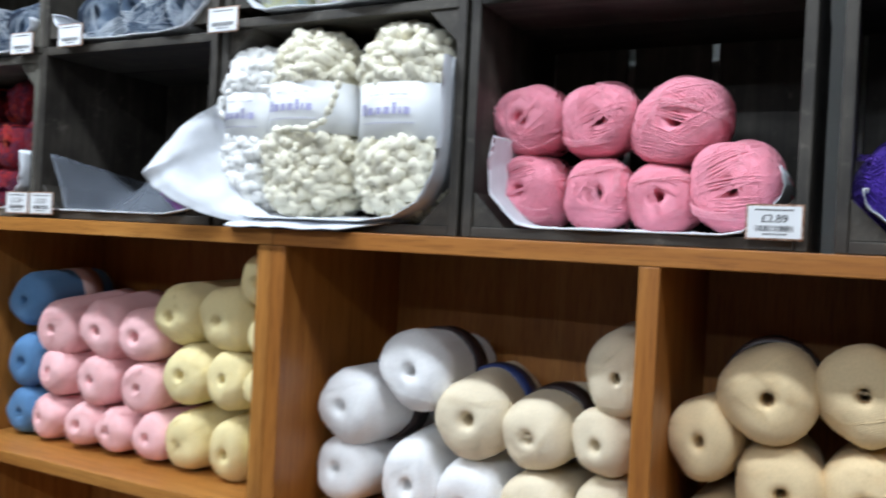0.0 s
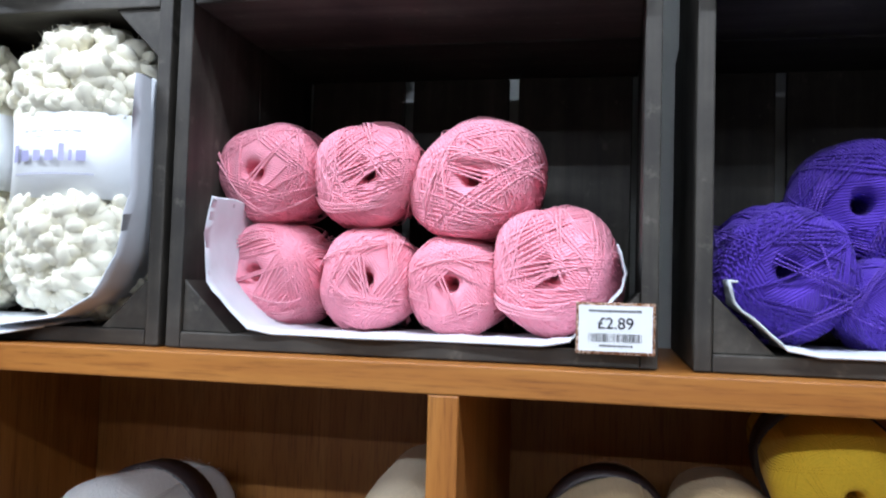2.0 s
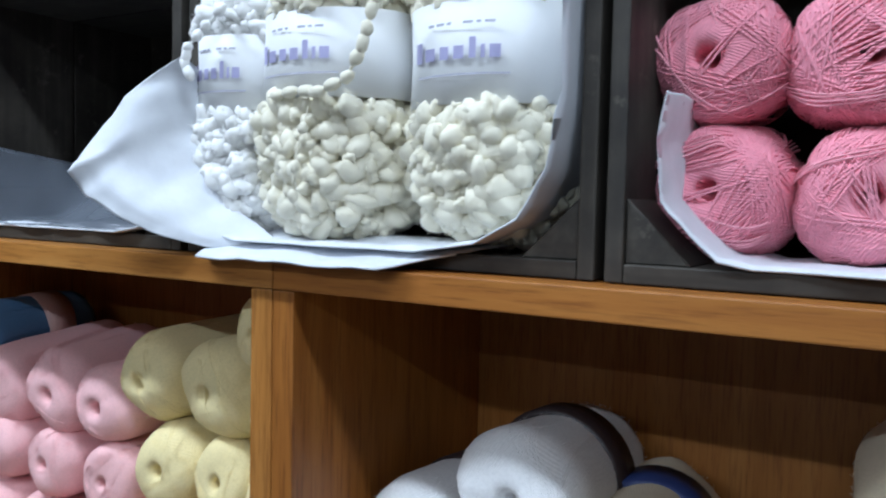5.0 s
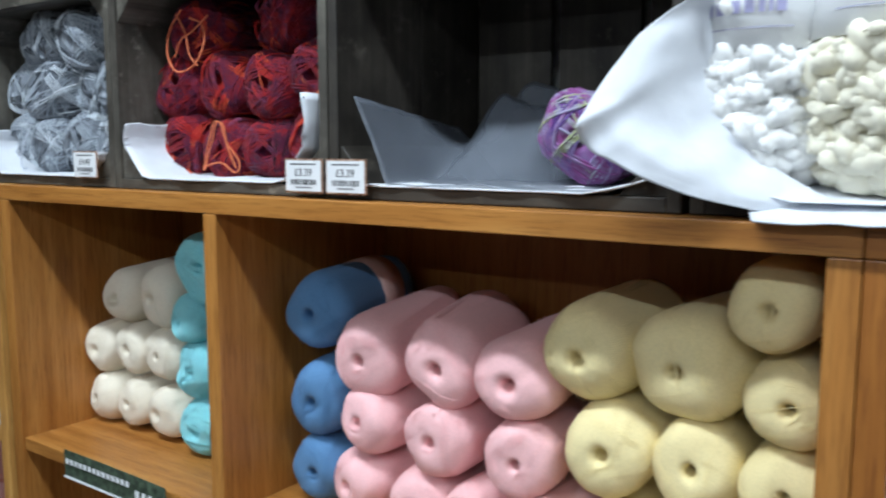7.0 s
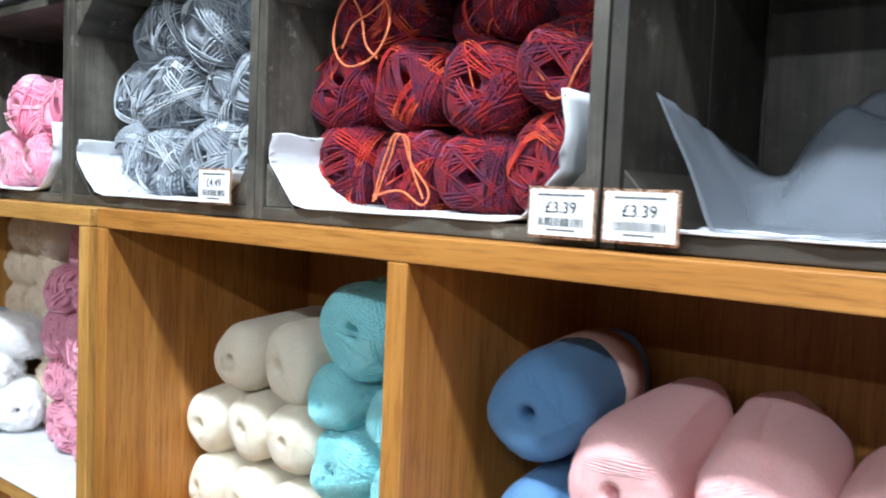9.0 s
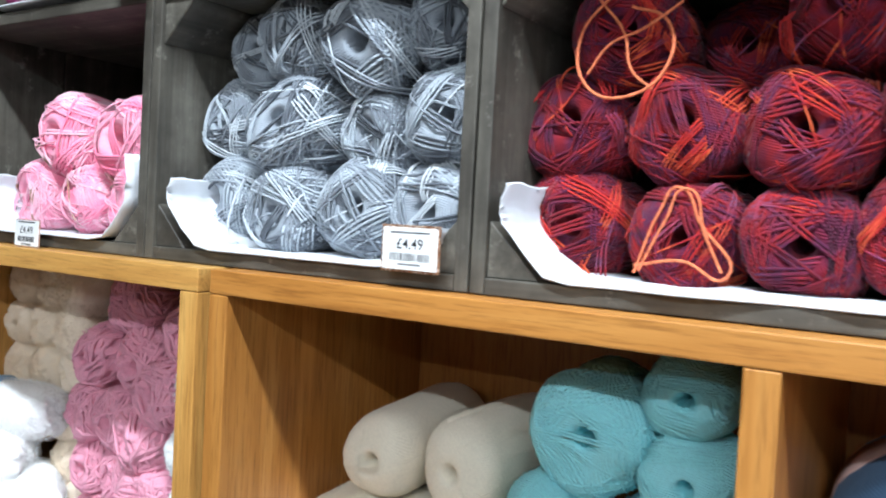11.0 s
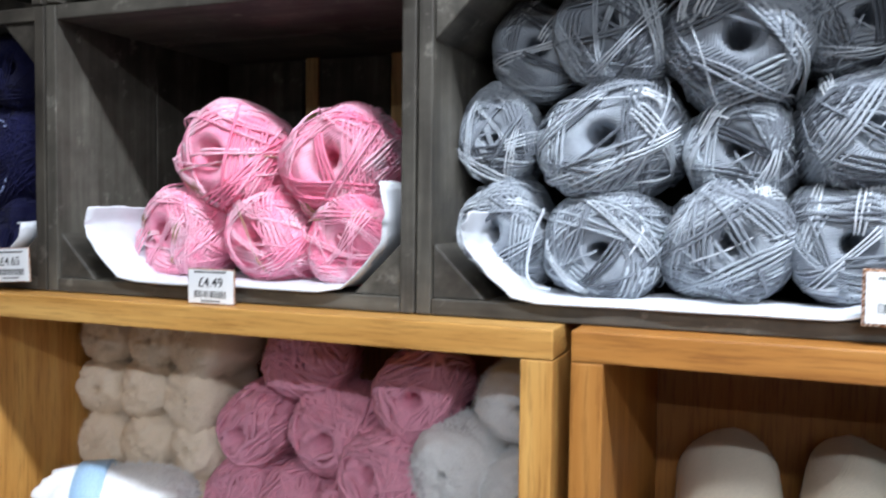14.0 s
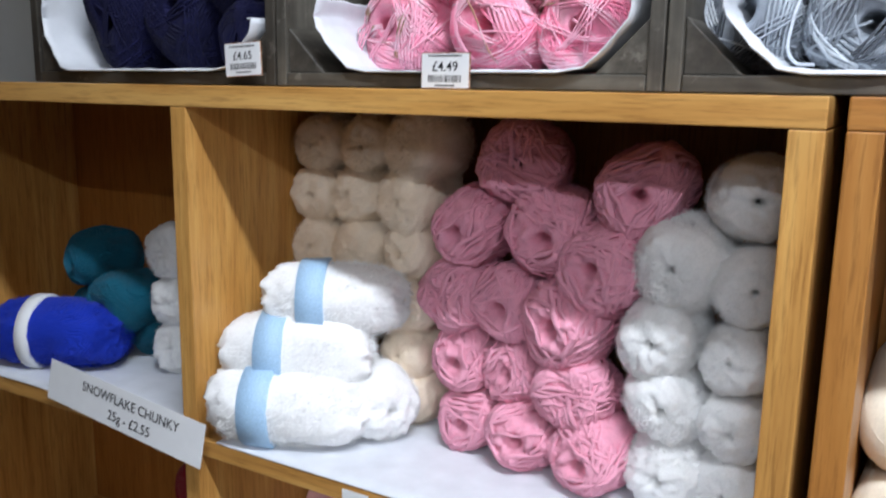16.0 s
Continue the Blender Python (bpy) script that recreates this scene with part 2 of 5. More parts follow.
Y = {
    "pink": solid("candy pink yarn", (0.96, 0.36, 0.45), 0.05, ridge=0.5),
    "pink_top": solid("candy pink strand", (0.96, 0.42, 0.50), 0.06, ridge=0.1, depth=0.3),
    "purple_top": solid("violet strand", (0.15, 0.07, 0.52), 0.2),
    "grey_top": yarn("pale grey strand", [(0.25, (0.34, 0.37, 0.42)), (0.5, (0.50, 0.55, 0.60)), (0.75, (0.74, 0.78, 0.82))], iw=0.5, nw=0.55, ridge=0.1, depth=0.3),
    "red_top": yarn("orange and plum strand", [(0.22, (0.16, 0.035, 0.10)), (0.36, (0.30, 0.008, 0.014)), (0.50, (0.50, 0.022, 0.016)), (0.60, (0.62, 0.10, 0.035)), (0.66, (0.36, 0.010, 0.014)), (0.76, (0.19, 0.055, 0.12)), (0.86, (0.46, 0.03, 0.02))], iw=0.45, nw=0.62, patch=1.3, ridge=0.1, depth=0.3),
    "pinkvar_top": yarn("pale pink and brown strand", [(0.3, (0.95, 0.42, 0.56)), (0.52, (0.95, 0.50, 0.62)), (0.68, (0.95, 0.61, 0.71)), (0.74, (0.42, 0.24, 0.15))], iw=0.5, nw=0.55, patch=2.2, ridge=0.1, depth=0.3),
    "purple": solid("violet yarn", (0.085, 0.035, 0.40), 0.25),
    "magenta": solid("magenta yarn", (0.17, 0.006, 0.07), 0.3),
    "grey": yarn("grey variegated yarn", [(0.20, (0.09, 0.10, 0.12)), (0.34, (0.215, 0.24, 0.275)), (0.55, (0.32, 0.355, 0.40)), (0.80, (0.52, 0.58, 0.635))], iw=0.50, nw=0.52, patch=1.3, ridge=0.5),
    "red": yarn("red variegated yarn", [(0.20, (0.025, 0.002, 0.011)), (0.31, (0.08, 0.006, 0.027)), (0.40, (0.21, 0.004, 0.009)), (0.49, (0.08, 0.009, 0.042)), (0.58, (0.28, 0.006, 0.008)), (0.68, (0.12, 0.016, 0.050)), (0.76, (0.48, 0.05, 0.02))], iw=0.30, nw=0.68, patch=1.1, ridge=0.5),
    "pinkvar": yarn("pink variegated yarn", [(0.24, (0.95, 0.20, 0.34)), (0.42, (0.96, 0.32, 0.47)), (0.58, (0.96, 0.48, 0.60)), (0.69, (0.95, 0.70, 0.78)), (0.73, (0.40, 0.23, 0.14))], iw=0.34, nw=0.62, patch=1.5, ridge=0.4),
    "lilacvar": yarn("lilac and green variegated yarn", [(0.2, (0.15, 0.07, 0.30)), (0.38, (0.33, 0.26, 0.52)), (0.5, (0.27, 0.06, 0.24)), (0.62, (0.40, 0.36, 0.58)), (0.74, (0.36, 0.40, 0.17)), (0.84, (0.50, 0.50, 0.58))], patch=1.4, ridge=0.4),
    "navy": solid("navy yarn", (0.004, 0.0045, 0.038), 0.35, sheen=0.02),
    "navywhite": yarn("navy and white flecked yarn", [(0.2, (0.02, 0.03, 0.06)), (0.5, (0.08, 0.12, 0.18)), (0.8, (0.6, 0.65, 0.7))]),
    "pastel": yarn("pastel variegated yarn", [(0.2, (0.35, 0.65, 0.7)), (0.4, (0.7, 0.75, 0.8)), (0.6, (0.75, 0.75, 0.45)), (0.8, (0.55, 0.5, 0.75))]),
    "babyblue": solid("denim blue yarn", (0.105, 0.23, 0.42), 0.12, depth=0.3, ridge=0.3),
    "babypink": solid("baby pink yarn", (0.89, 0.52, 0.52), 0.04, depth=0.25, ridge=0.3),
    "lemon": solid("lemon yarn", (0.85, 0.72, 0.38), 0.05, depth=0.25, ridge=0.3),
    "ecru": solid("cream yarn", (0.80, 0.69, 0.50), 0.06, depth=0.25, ridge=0.3),
    "beige": solid("beige yarn", (0.78, 0.60, 0.35), 0.06, depth=0.25, ridge=0.3),
    "ivory": solid("ivory yarn", (0.82, 0.75, 0.61), 0.05, depth=0.25, ridge=0.3),
    "white": solid("white yarn", (0.85, 0.84, 0.83), 0.04, depth=0.3, ridge=0.3),
    "yellow": solid("sunflower yellow yarn", (0.80, 0.50, 0.03), 0.08, depth=0.3, ridge=0.3),
    "turquoise": solid("turquoise yarn", (0.38, 0.86, 0.92), 0.07),
    "rose": solid("dusty rose chenille", (0.86, 0.385, 0.50), 0.08, cells=3.0, depth=0.6, ridge=0.35),
    "cream": solid("cream chenille", (0.90, 0.77, 0.61), 0.05, cells=3.0, depth=0.6, ridge=0.08),
    "snow": solid("white fluffy yarn", (0.88, 0.88, 0.87), 0.03, cells=3.0, depth=0.6, ridge=0.05),
    "popcorn": solid("ivory popcorn yarn", (0.81, 0.77, 0.62), 0.06, depth=0.3, sheen=0.3, ridge=0.1),
    "popwhite": solid("white popcorn yarn", (0.86, 0.86, 0.84), 0.05, depth=0.3, sheen=0.3, ridge=0.1),
    "teal": solid("teal yarn", (0.004, 0.12, 0.19), 0.2),
    "royal": solid("royal blue yarn", (0.006, 0.035, 0.48), 0.15),
    "scarlet": solid("dark red yarn", (0.27, 0.006, 0.015), 0.2),
}


# ---- mesh helpers ----
def mesh_of(name, verts, faces, mat, smooth=False):
    me = bpy.data.meshes.new(name)
    me.from_pydata([tuple(v) for v in verts], [], [tuple(f) for f in faces])
    if smooth:
        me.polygons.foreach_set("use_smooth", [True] * len(me.polygons))
    me.materials.append(mat)
    me.update()
    return me


def child(name, me, parent, label=""):
    ob = new(name, me)
    ob.parent = parent
    if label:
        ob["label"] = label
    return ob


def part(name, bm, material, parent, label=""):
    me = bpy.data.meshes.new(name)
    bm.to_mesh(me)
    bm.free()
    me.materials.append(material)
    return child(name, me, parent, label)


def box(x0, x1, y0, y1, z0, z1, bevel=0.0015):
    """A box with eased edges."""
    bm = bmesh.new()
    bmesh.ops.create_cube(bm, size=1.0)
    for v in bm.verts:
        v.co = Vector(((x0 + x1) / 2 + v.co.x * (x1 - x0), (y0 + y1) / 2 + v.co.y * (y1 - y0), (z0 + z1) / 2 + v.co.z * (z1 - z0)))
    if bevel:
        bmesh.ops.bevel(bm, geom=bm.edges[:], offset=bevel, segments=2, affect="EDGES", profile=0.6)
    return bm


def empty(name, at=(0, 0, 0)):
    ob = new(name)
    ob.empty_display_size = 0.05
    ob.location = at
    return ob


def boxpart(name, dims, mat, parent, label="", bevel=0.0015):
    """A box part given in the world's metres, under a thing that stands at its own place."""
    o = parent.location
    x0, x1, y0, y1, z0, z1 = dims
    return part(name, box(x0 - o.x, x1 - o.x, y0 - o.y, y1 - o.y, z0 - o.z, z1 - o.z, bevel), mat, parent, label)


def structure(name, dims, mat, label):
    bm = box(*dims, 0.0)
    me = bpy.data.meshes.new(name)
    bm.to_mesh(me)
    bm.free()
    me.materials.append(mat)
    return tagged(new(name, me), label, name.split("_")[0], kind="structure")


# ---- the room ----
FRONT, TOP, UNDER, FLOOR1 = 0.0, 1.252, 1.228, 0.832
structure("floor", (-2.6, 4.4, -5.4, 0.55, -0.1, 0.0), carpet, "grey carpeted shop floor before the shelves")
structure("ceiling", (-2.6, 4.4, -5.4, 0.55, 2.70, 2.80), ceiling_paint, "plain white shop ceiling with lamps")
structure("wall_north", (-2.6, 4.4, 0.362, 0.55, 0.0, 2.70), plaster, "pale grey painted wall behind the shelves")
structure("wall_south", (-2.6, 4.4, -5.55, -5.40, 0.0, 2.70), brown_wall, "brown painted wall across the shop")
structure("wall_west", (-2.75, -2.60, -5.4, 0.55, 0.0, 2.70), brown_wall, "brown painted wall at the shop's end")
structure("wall_east", (4.40, 4.55, -5.4, 0.55, 0.0, 2.70), brown_wall, "brown painted wall at the shop's far end")

# Out-of-view wall, added only to keep the rear lamps off the far cubby.
structure("wall_partition", (-2.6, -0.28, -1.15, -1.05, 0.0, 2.70), brown_wall, "unseen brown partition added to shade the far cubby")


def ceiling_lamp(x, y, watts):
    top = tagged(empty("ceiling_lamp", (x, y, 2.70)), "white twin-tube fluorescent batten lamp on the ceiling", "lamp", "ceiling lamps")
    part("housing", box(-0.62, 0.62, -0.15, 0.15, -0.055, 0.0, 0.006), enamel, top)
    for sy in (-0.10, 0.10):
        bm = bmesh.new()
        bmesh.ops.create_cone(bm, segments=16, radius1=0.013, radius2=0.013, depth=1.18, cap_ends=True, matrix=pose(0, sy, -0.078, 0, 90, 0))
        part("tube", bm, tube_mat, top)
        for sx in (-0.60, 0.60):
            part("holder", box(sx - 0.012, sx + 0.012, sy - 0.018, sy + 0.018, -0.096, -0.05, 0.003), enamel, top)
    data = bpy.data.lights.new("lamp_light", "AREA")
    data.shape, data.size, data.size_y = "RECTANGLE", 1.15, 0.09
    data.energy, data.color = watts, LAMP_COLOUR
    lamp = new("lamp_light", data)
    lamp.matrix_world = look((x, y, 2.60), (x, y, 0))


for lx, ly, share in ((0.50, -0.75, 1.65), (2.30, -0.75, 1.0), (0.66, -2.75, 1.55), (2.30, -2.75, 1.35), (0.66, -4.50, 0.8), (2.30, -4.50, 0.8)):
    ceiling_lamp(lx, ly, LAMP_WATTS * share)


# ---- the oak shelving ----
def shelf_unit(x0, x1, dividers, front, panel, lip_x, lip_z, label, shelf_z=(0.832, 0.43)):
    """A cubby unit: top, sides, dividers, shelves, back and plinth."""
    top = tagged(empty("shelf_unit", ((x0 + x1) / 2, front + 0.17, 0)), label, "shelf unit", "shelf units along the wall")
    back = 0.335
    boxpart("top_board", (x0, x1, front, 0.345, UNDER, TOP), lip_x, top)
    ups = [(x0, x0 + panel)] + [(a, b) for a, b in dividers] + [(x1 - panel, x1)]
    for a, b in ups:
        nm = "side_panel" if a in (x0, x1 - panel) else "divider"
        boxpart(nm, (a, b, front, back, 0.0, UNDER - 0.0005), lip_z, top)
    for (a0, a1), (b0, b1) in zip(ups, ups[1:]):
        for z in shelf_z:
            boxpart("shelf", (a1 + 0.0005, b0 - 0.0005, front + 0.004, back - 0.0005, z - 0.021, z), lip_x, top)
        boxpart("plinth", (a1 + 0.0005, b0 - 0.0005, front + 0.03, front + 0.048, 0.0, 0.08), lip_x, top)
    boxpart("back_panel", (x0 + 0.002, x1 - 0.002, back + 0.0005, 0.345, 0.02, UNDER - 0.001), oak_back, top)
    return top


shelf_unit(1.273, 2.62, [(1.813, 1.838)], 0.0, 0.024, oak_x, oak_z, "brown oak cubby shelving unit filled with yarn")
shelf_unit(0.004, 1.272, [(0.512, 0.536)], 0.0, 0.025, amber_x, amber_z, "orange oak cubby shelving unit filled with yarn")
shelf_unit(-1.36, -0.009, [(-0.690, -0.666)], -0.004, 0.026, pale_x, pale_z, "pale oak cubby shelving unit filled with fluffy yarn")


# ---- the stained crates ----
def crate(x0, x1, z0, z1, label, seed, lit_gaps=False, gaps=(0.38, 0.66), tone="dark", posts=((0, 0), (1, 0), (0, 1), (1, 1)), recess=0.0):
    rng = random.Random(seed)
    grey_x, grey_y, grey_z = stain[tone]
    y0 = 0.030 + rng.uniform(-0.002, 0.003)
    y1, th = 0.325, 0.014
    top = tagged(empty("wooden_crate", ((x0 + x1) / 2, (y0 + y1) / 2, z0)), label, "crate", "crates on the shelves")
    mid = (y0 + y1) / 2 + rng.uniform(-0.03, 0.03)
    for a, b in ((y0, mid - 0.001), (mid + 0.001, y1)):
        boxpart("bottom_board", (x0 + th, x1 - th, a + (recess if a == y0 else 0), b, z0, z0 + (0.004 if recess else th)), grey_x, top)
        boxpart("top_board", (x0 + th, x1 - th, a + 0.001, b, z1 - 0.015, z1), grey_x, top)
        boxpart("side_board", (x0, x0 + th - 0.0005, a, b, z0, z1), grey_z, top)
        boxpart("side_board", (x1 - th + 0.0005, x1, a, b, z0, z1), grey_z, top)
    o = top.location
    for sx, sz in posts:
        leg = 0.047
        cx = x0 + th if sx == 0 else x1 - th
        cz = z0 + th if sz == 0 else z1 - 0.015
        dx, dz = (leg if sx == 0 else -leg), (leg if sz == 0 else -leg)
        pts = [(cx, cz), (cx + dx, cz), (cx, cz + dz)]
        vs = [(px - o.x, y - o.y, pz - o.z) for y in (y0 + 0.004, y1 - 0.012) for px, pz in pts]
        fs = [(0, 1, 2), (5, 4, 3), (0, 3, 4, 1), (1, 4, 5, 2), (2, 5, 3, 0)]
        bm = bmesh.new()
        vv = [bm.verts.new(v) for v in vs]
        for f in fs:
            bm.faces.new([vv[i] for i in f])
        bmesh.ops.recalc_face_normals(bm, faces=bm.faces[:])
        bmesh.ops.bevel(bm, geom=bm.edges[:], offset=0.001, segments=1, affect="EDGES")
        part("corner_post", bm, grey_y, top)
    w = x1 - x0 - 2 * th
    cuts = [0.0, *gaps, 1.0]
    for a, b in zip(cuts, cuts[1:]):
        boxpart("back_slat", (x0 + th + a * w + 0.006, x0 + th + b * w - 0.006, y1 - 0.011, y1, z0 + th, z1 - 0.016), grey_z, top)
    # Added pale strips before the slats, in place of gaps lit from behind.
    if lit_gaps:
        for g in lit_gaps:
            boxpart("pine_lath", (g - 0.009, g + 0.009, 0.3075, 0.3135, z0 + 0.02, z1 - 0.005), lit_gap_pine, top, "pale pine strip for a lit back gap")
    return top


LOW = TOP + 0.001
X_CRATES = [(-0.985, -0.563), (-0.560, -0.141), (-0.139, 0.281), (0.284, 0.703), (0.706, 1.122), (1.128, 1.556), (1.565, 1.990), (2.017, 2.440)]
TOPS = [1.549, 1.549, 1.549, 1.549, 1.560, 1.578, 1.578, 1.578]
GAPS = {7: (0.25, 0.57)}
for i, (a, b) in enumerate(X_CRATES):
    tone = "weathered" if i in (1, 2, 3) else "dark"
    gaps = GAPS.get(i, (0.322, 0.642))
    crate(a, b, LOW, TOPS[i], "dark grey stained wooden crate lying on its side on the shelf", 10 + i, (-0.408, -0.287) if i == 1 else False, gaps, tone,
          ((0, 0), (1, 0)) if i in (1, 6, 7, 4) else ((0, 0), (1, 0), (0, 1), (1, 1)))
    crate(a + (0.004 if i % 2 else -0.001), b + (0.001 if i % 2 else -0.003), TOPS[i] + 0.0015, TOPS[i] + 0.33, "dark grey stained wooden crate stacked on another crate", 30 + i, tone=tone, recess=0.03)


# ---- paper liners ----
def liner(x0, x1, z, left, right, seed, y0=0.024, y1=0.17, inset=0.0, label="white tissue paper lining in a crate", mat=None):
    """A sheet that lies in a crate and climbs its sides; left and right: how high it climbs."""
    rng = random.Random(seed)
    def flank(h):
        if h < 0.01:
            key = [(0.012, 0.003), (0.03, 0.001), (0.075, 0.0)]
        elif h > 0.2:
            key = [(0.003, h), (0.003, 0.12), (0.013, 0.065), (0.036, 0.028), (0.076, 0.008), (0.125, 0.0)]
        else:
            key = [(0.016, h), (0.010, max(min(0.056, h), h * 0.72)), (0.014, min(h * 0.7, 0.044)), (0.034, min(h * 0.4, 0.021)), (0.053, 0.004), (0.075, 0.0)]
        out = []
        for (p, q), (p2, q2) in zip(key, key[1:]):
            for k in range(3):
                out.append((p + (p2 - p) * k / 3, q + (q2 - q) * k / 3))
        return out + [key[-1]]

    lf, rt = flank(left), flank(right)
    xl, xr = x0 + 0.0155, x1 - 0.0155
    prof = [(xl + p + inset, z + q) for p, q in lf]
    xa, xb = xl + lf[-1][0] + inset, xr - rt[-1][0]
    prof += [(xa + (xb - xa) * k / 12, z) for k in range(1, 12)]
    prof += [(xr - p, z + q) for p, q in reversed(rt)]
    ny = 12
    off = Vector((rng.uniform(0, 50), rng.uniform(0, 50), 0))
    up, dn = [], []
    for j in range(ny + 1):
        v = j / ny
        for i, (x, h) in enumerate(prof):
            w = noise.noise(Vector((x * 28, v * 5, seed * 1.7)) + off)
            yy = y0 + 0.012 * noise.noise(Vector((x * 14, seed, 3))) * (1 - v) + (y1 - y0) * v
            lift = 0.0035 * w + 0.003
            if j == 0:
                lift -= 0.004
            xx = min(max(x + 0.003 * noise.noise(Vector((v * 6, i * 0.8, seed))), x0 + 0.0155), x1 - 0.0155)
            up.append((xx, yy, h + max(lift, 0.0022)))
            dn.append((xx, yy, h + max(lift, 0.0022) - 0.0018))
    n = len(prof)
    vs = up + dn
    m = len(up)
    fs = []
    for j in range(ny):
        for i in range(n - 1):
            q = (j * n + i, j * n + i + 1, (j + 1) * n + i + 1, (j + 1) * n + i)
            fs.append(q)
            fs.append(tuple(m + k for k in reversed(q)))
    for i in range(n - 1):
        fs.append((i, m + i, m + i + 1, i + 1))
    for j in range(ny):
        fs.append((j * n, (j + 1) * n, m + (j + 1) * n, m + j * n))
        fs.append((j * n + n - 1, m + j * n + n - 1, m + (j + 1) * n + n - 1, (j + 1) * n + n - 1))
    me = mesh_of("paper_liner", vs, fs, mat or paper, True)
    return tagged(new("paper_liner", me), label, "paper", "crate liners")


BASE = LOW + 0.0142
LINERS = [(0.105, 0.055), (0.072, 0.098), (0.072, 0.035), (0.075, 0.105), (0.006, 0.02), (0.02, 0.225), (0.118, 0.080), (0.055, 0.05)]
for i, ((a, b), (l, r)) in enumerate(zip(X_CRATES, LINERS)):
    liner(a, b, BASE, l, r, 60 + i, inset={1: 0.030, 2: 0.018, 6: 0.012}.get(i, 0.0), y0=0.008 if i == 5 else 0.024, y1=0.12 if i == 2 else 0.17)
    if i in (1, 3, 4, 5, 6, 7):
        liner(a, b, TOPS[i] + 0.006, 0.05, 0.06, 80 + i)


# ---- balls of yarn ----
BARREL = 3.1


def reach(d, length, q=BARREL):
    r = math.hypot(d[0], d[2])
    return (r ** q + (abs(d[1]) / length) ** q) ** (-1 / q)


def ball_body(seed, length, lump, fine, hole, rings=30, segs=44):
    """A wound skein along y with a hole in its front end, of radius 1."""
    rng = random.Random(seed)
    off = Vector((rng.uniform(0, 90), rng.uniform(0, 90), rng.uniform(0, 90)))
    prof = [(0.02, -length + 0.95), (hole * 0.6, -length + 0.85), (hole * 0.85, -length + 0.28), (hole * 1.1, -length + 0.07)]
    a0 = math.asin(min(0.95, (hole * 1.5 + 0.04) ** (BARREL / 2)))
    for k in range(rings + 1):
        a = a0 + (math.pi - 0.05 - a0) * k / rings
        r = abs(math.sin(a)) ** (2 / BARREL)
        y = -length * math.copysign(abs(math.cos(a)) ** (2 / BARREL), math.cos(a))
        prof.append((r, y))
    vs, fs = [], []
    for j, (r, y) in enumerate(prof):
        for i in range(segs):
            f = 2 * math.pi * i / segs
            p = Vector((r * math.cos(f), y, r * math.sin(f)))
            k = 1.0
            if j > 2:
                k += lump * noise.noise(p * 1.1 + off) + fine * (noise.noise(p * 5.0 + off) + 0.6 * noise.noise(p * 12.0 + off))
            vs.append(p * k if j > 3 else Vector((p.x * k, p.y, p.z * k)))
    n = segs
    for j in range(len(prof) - 1):
        for i in range(n):
            i2 = (i + 1) % n
            fs.append((j * n + i, j * n + i2, (j + 1) * n + i2, (j + 1) * n + i))
    last = len(prof) - 1
    vs.append(Vector((0, length * 0.99, 0)))
    for i in range(n):
        fs.append((last * n + i, last * n + (i + 1) % n, len(vs) - 1))
    return vs, fs


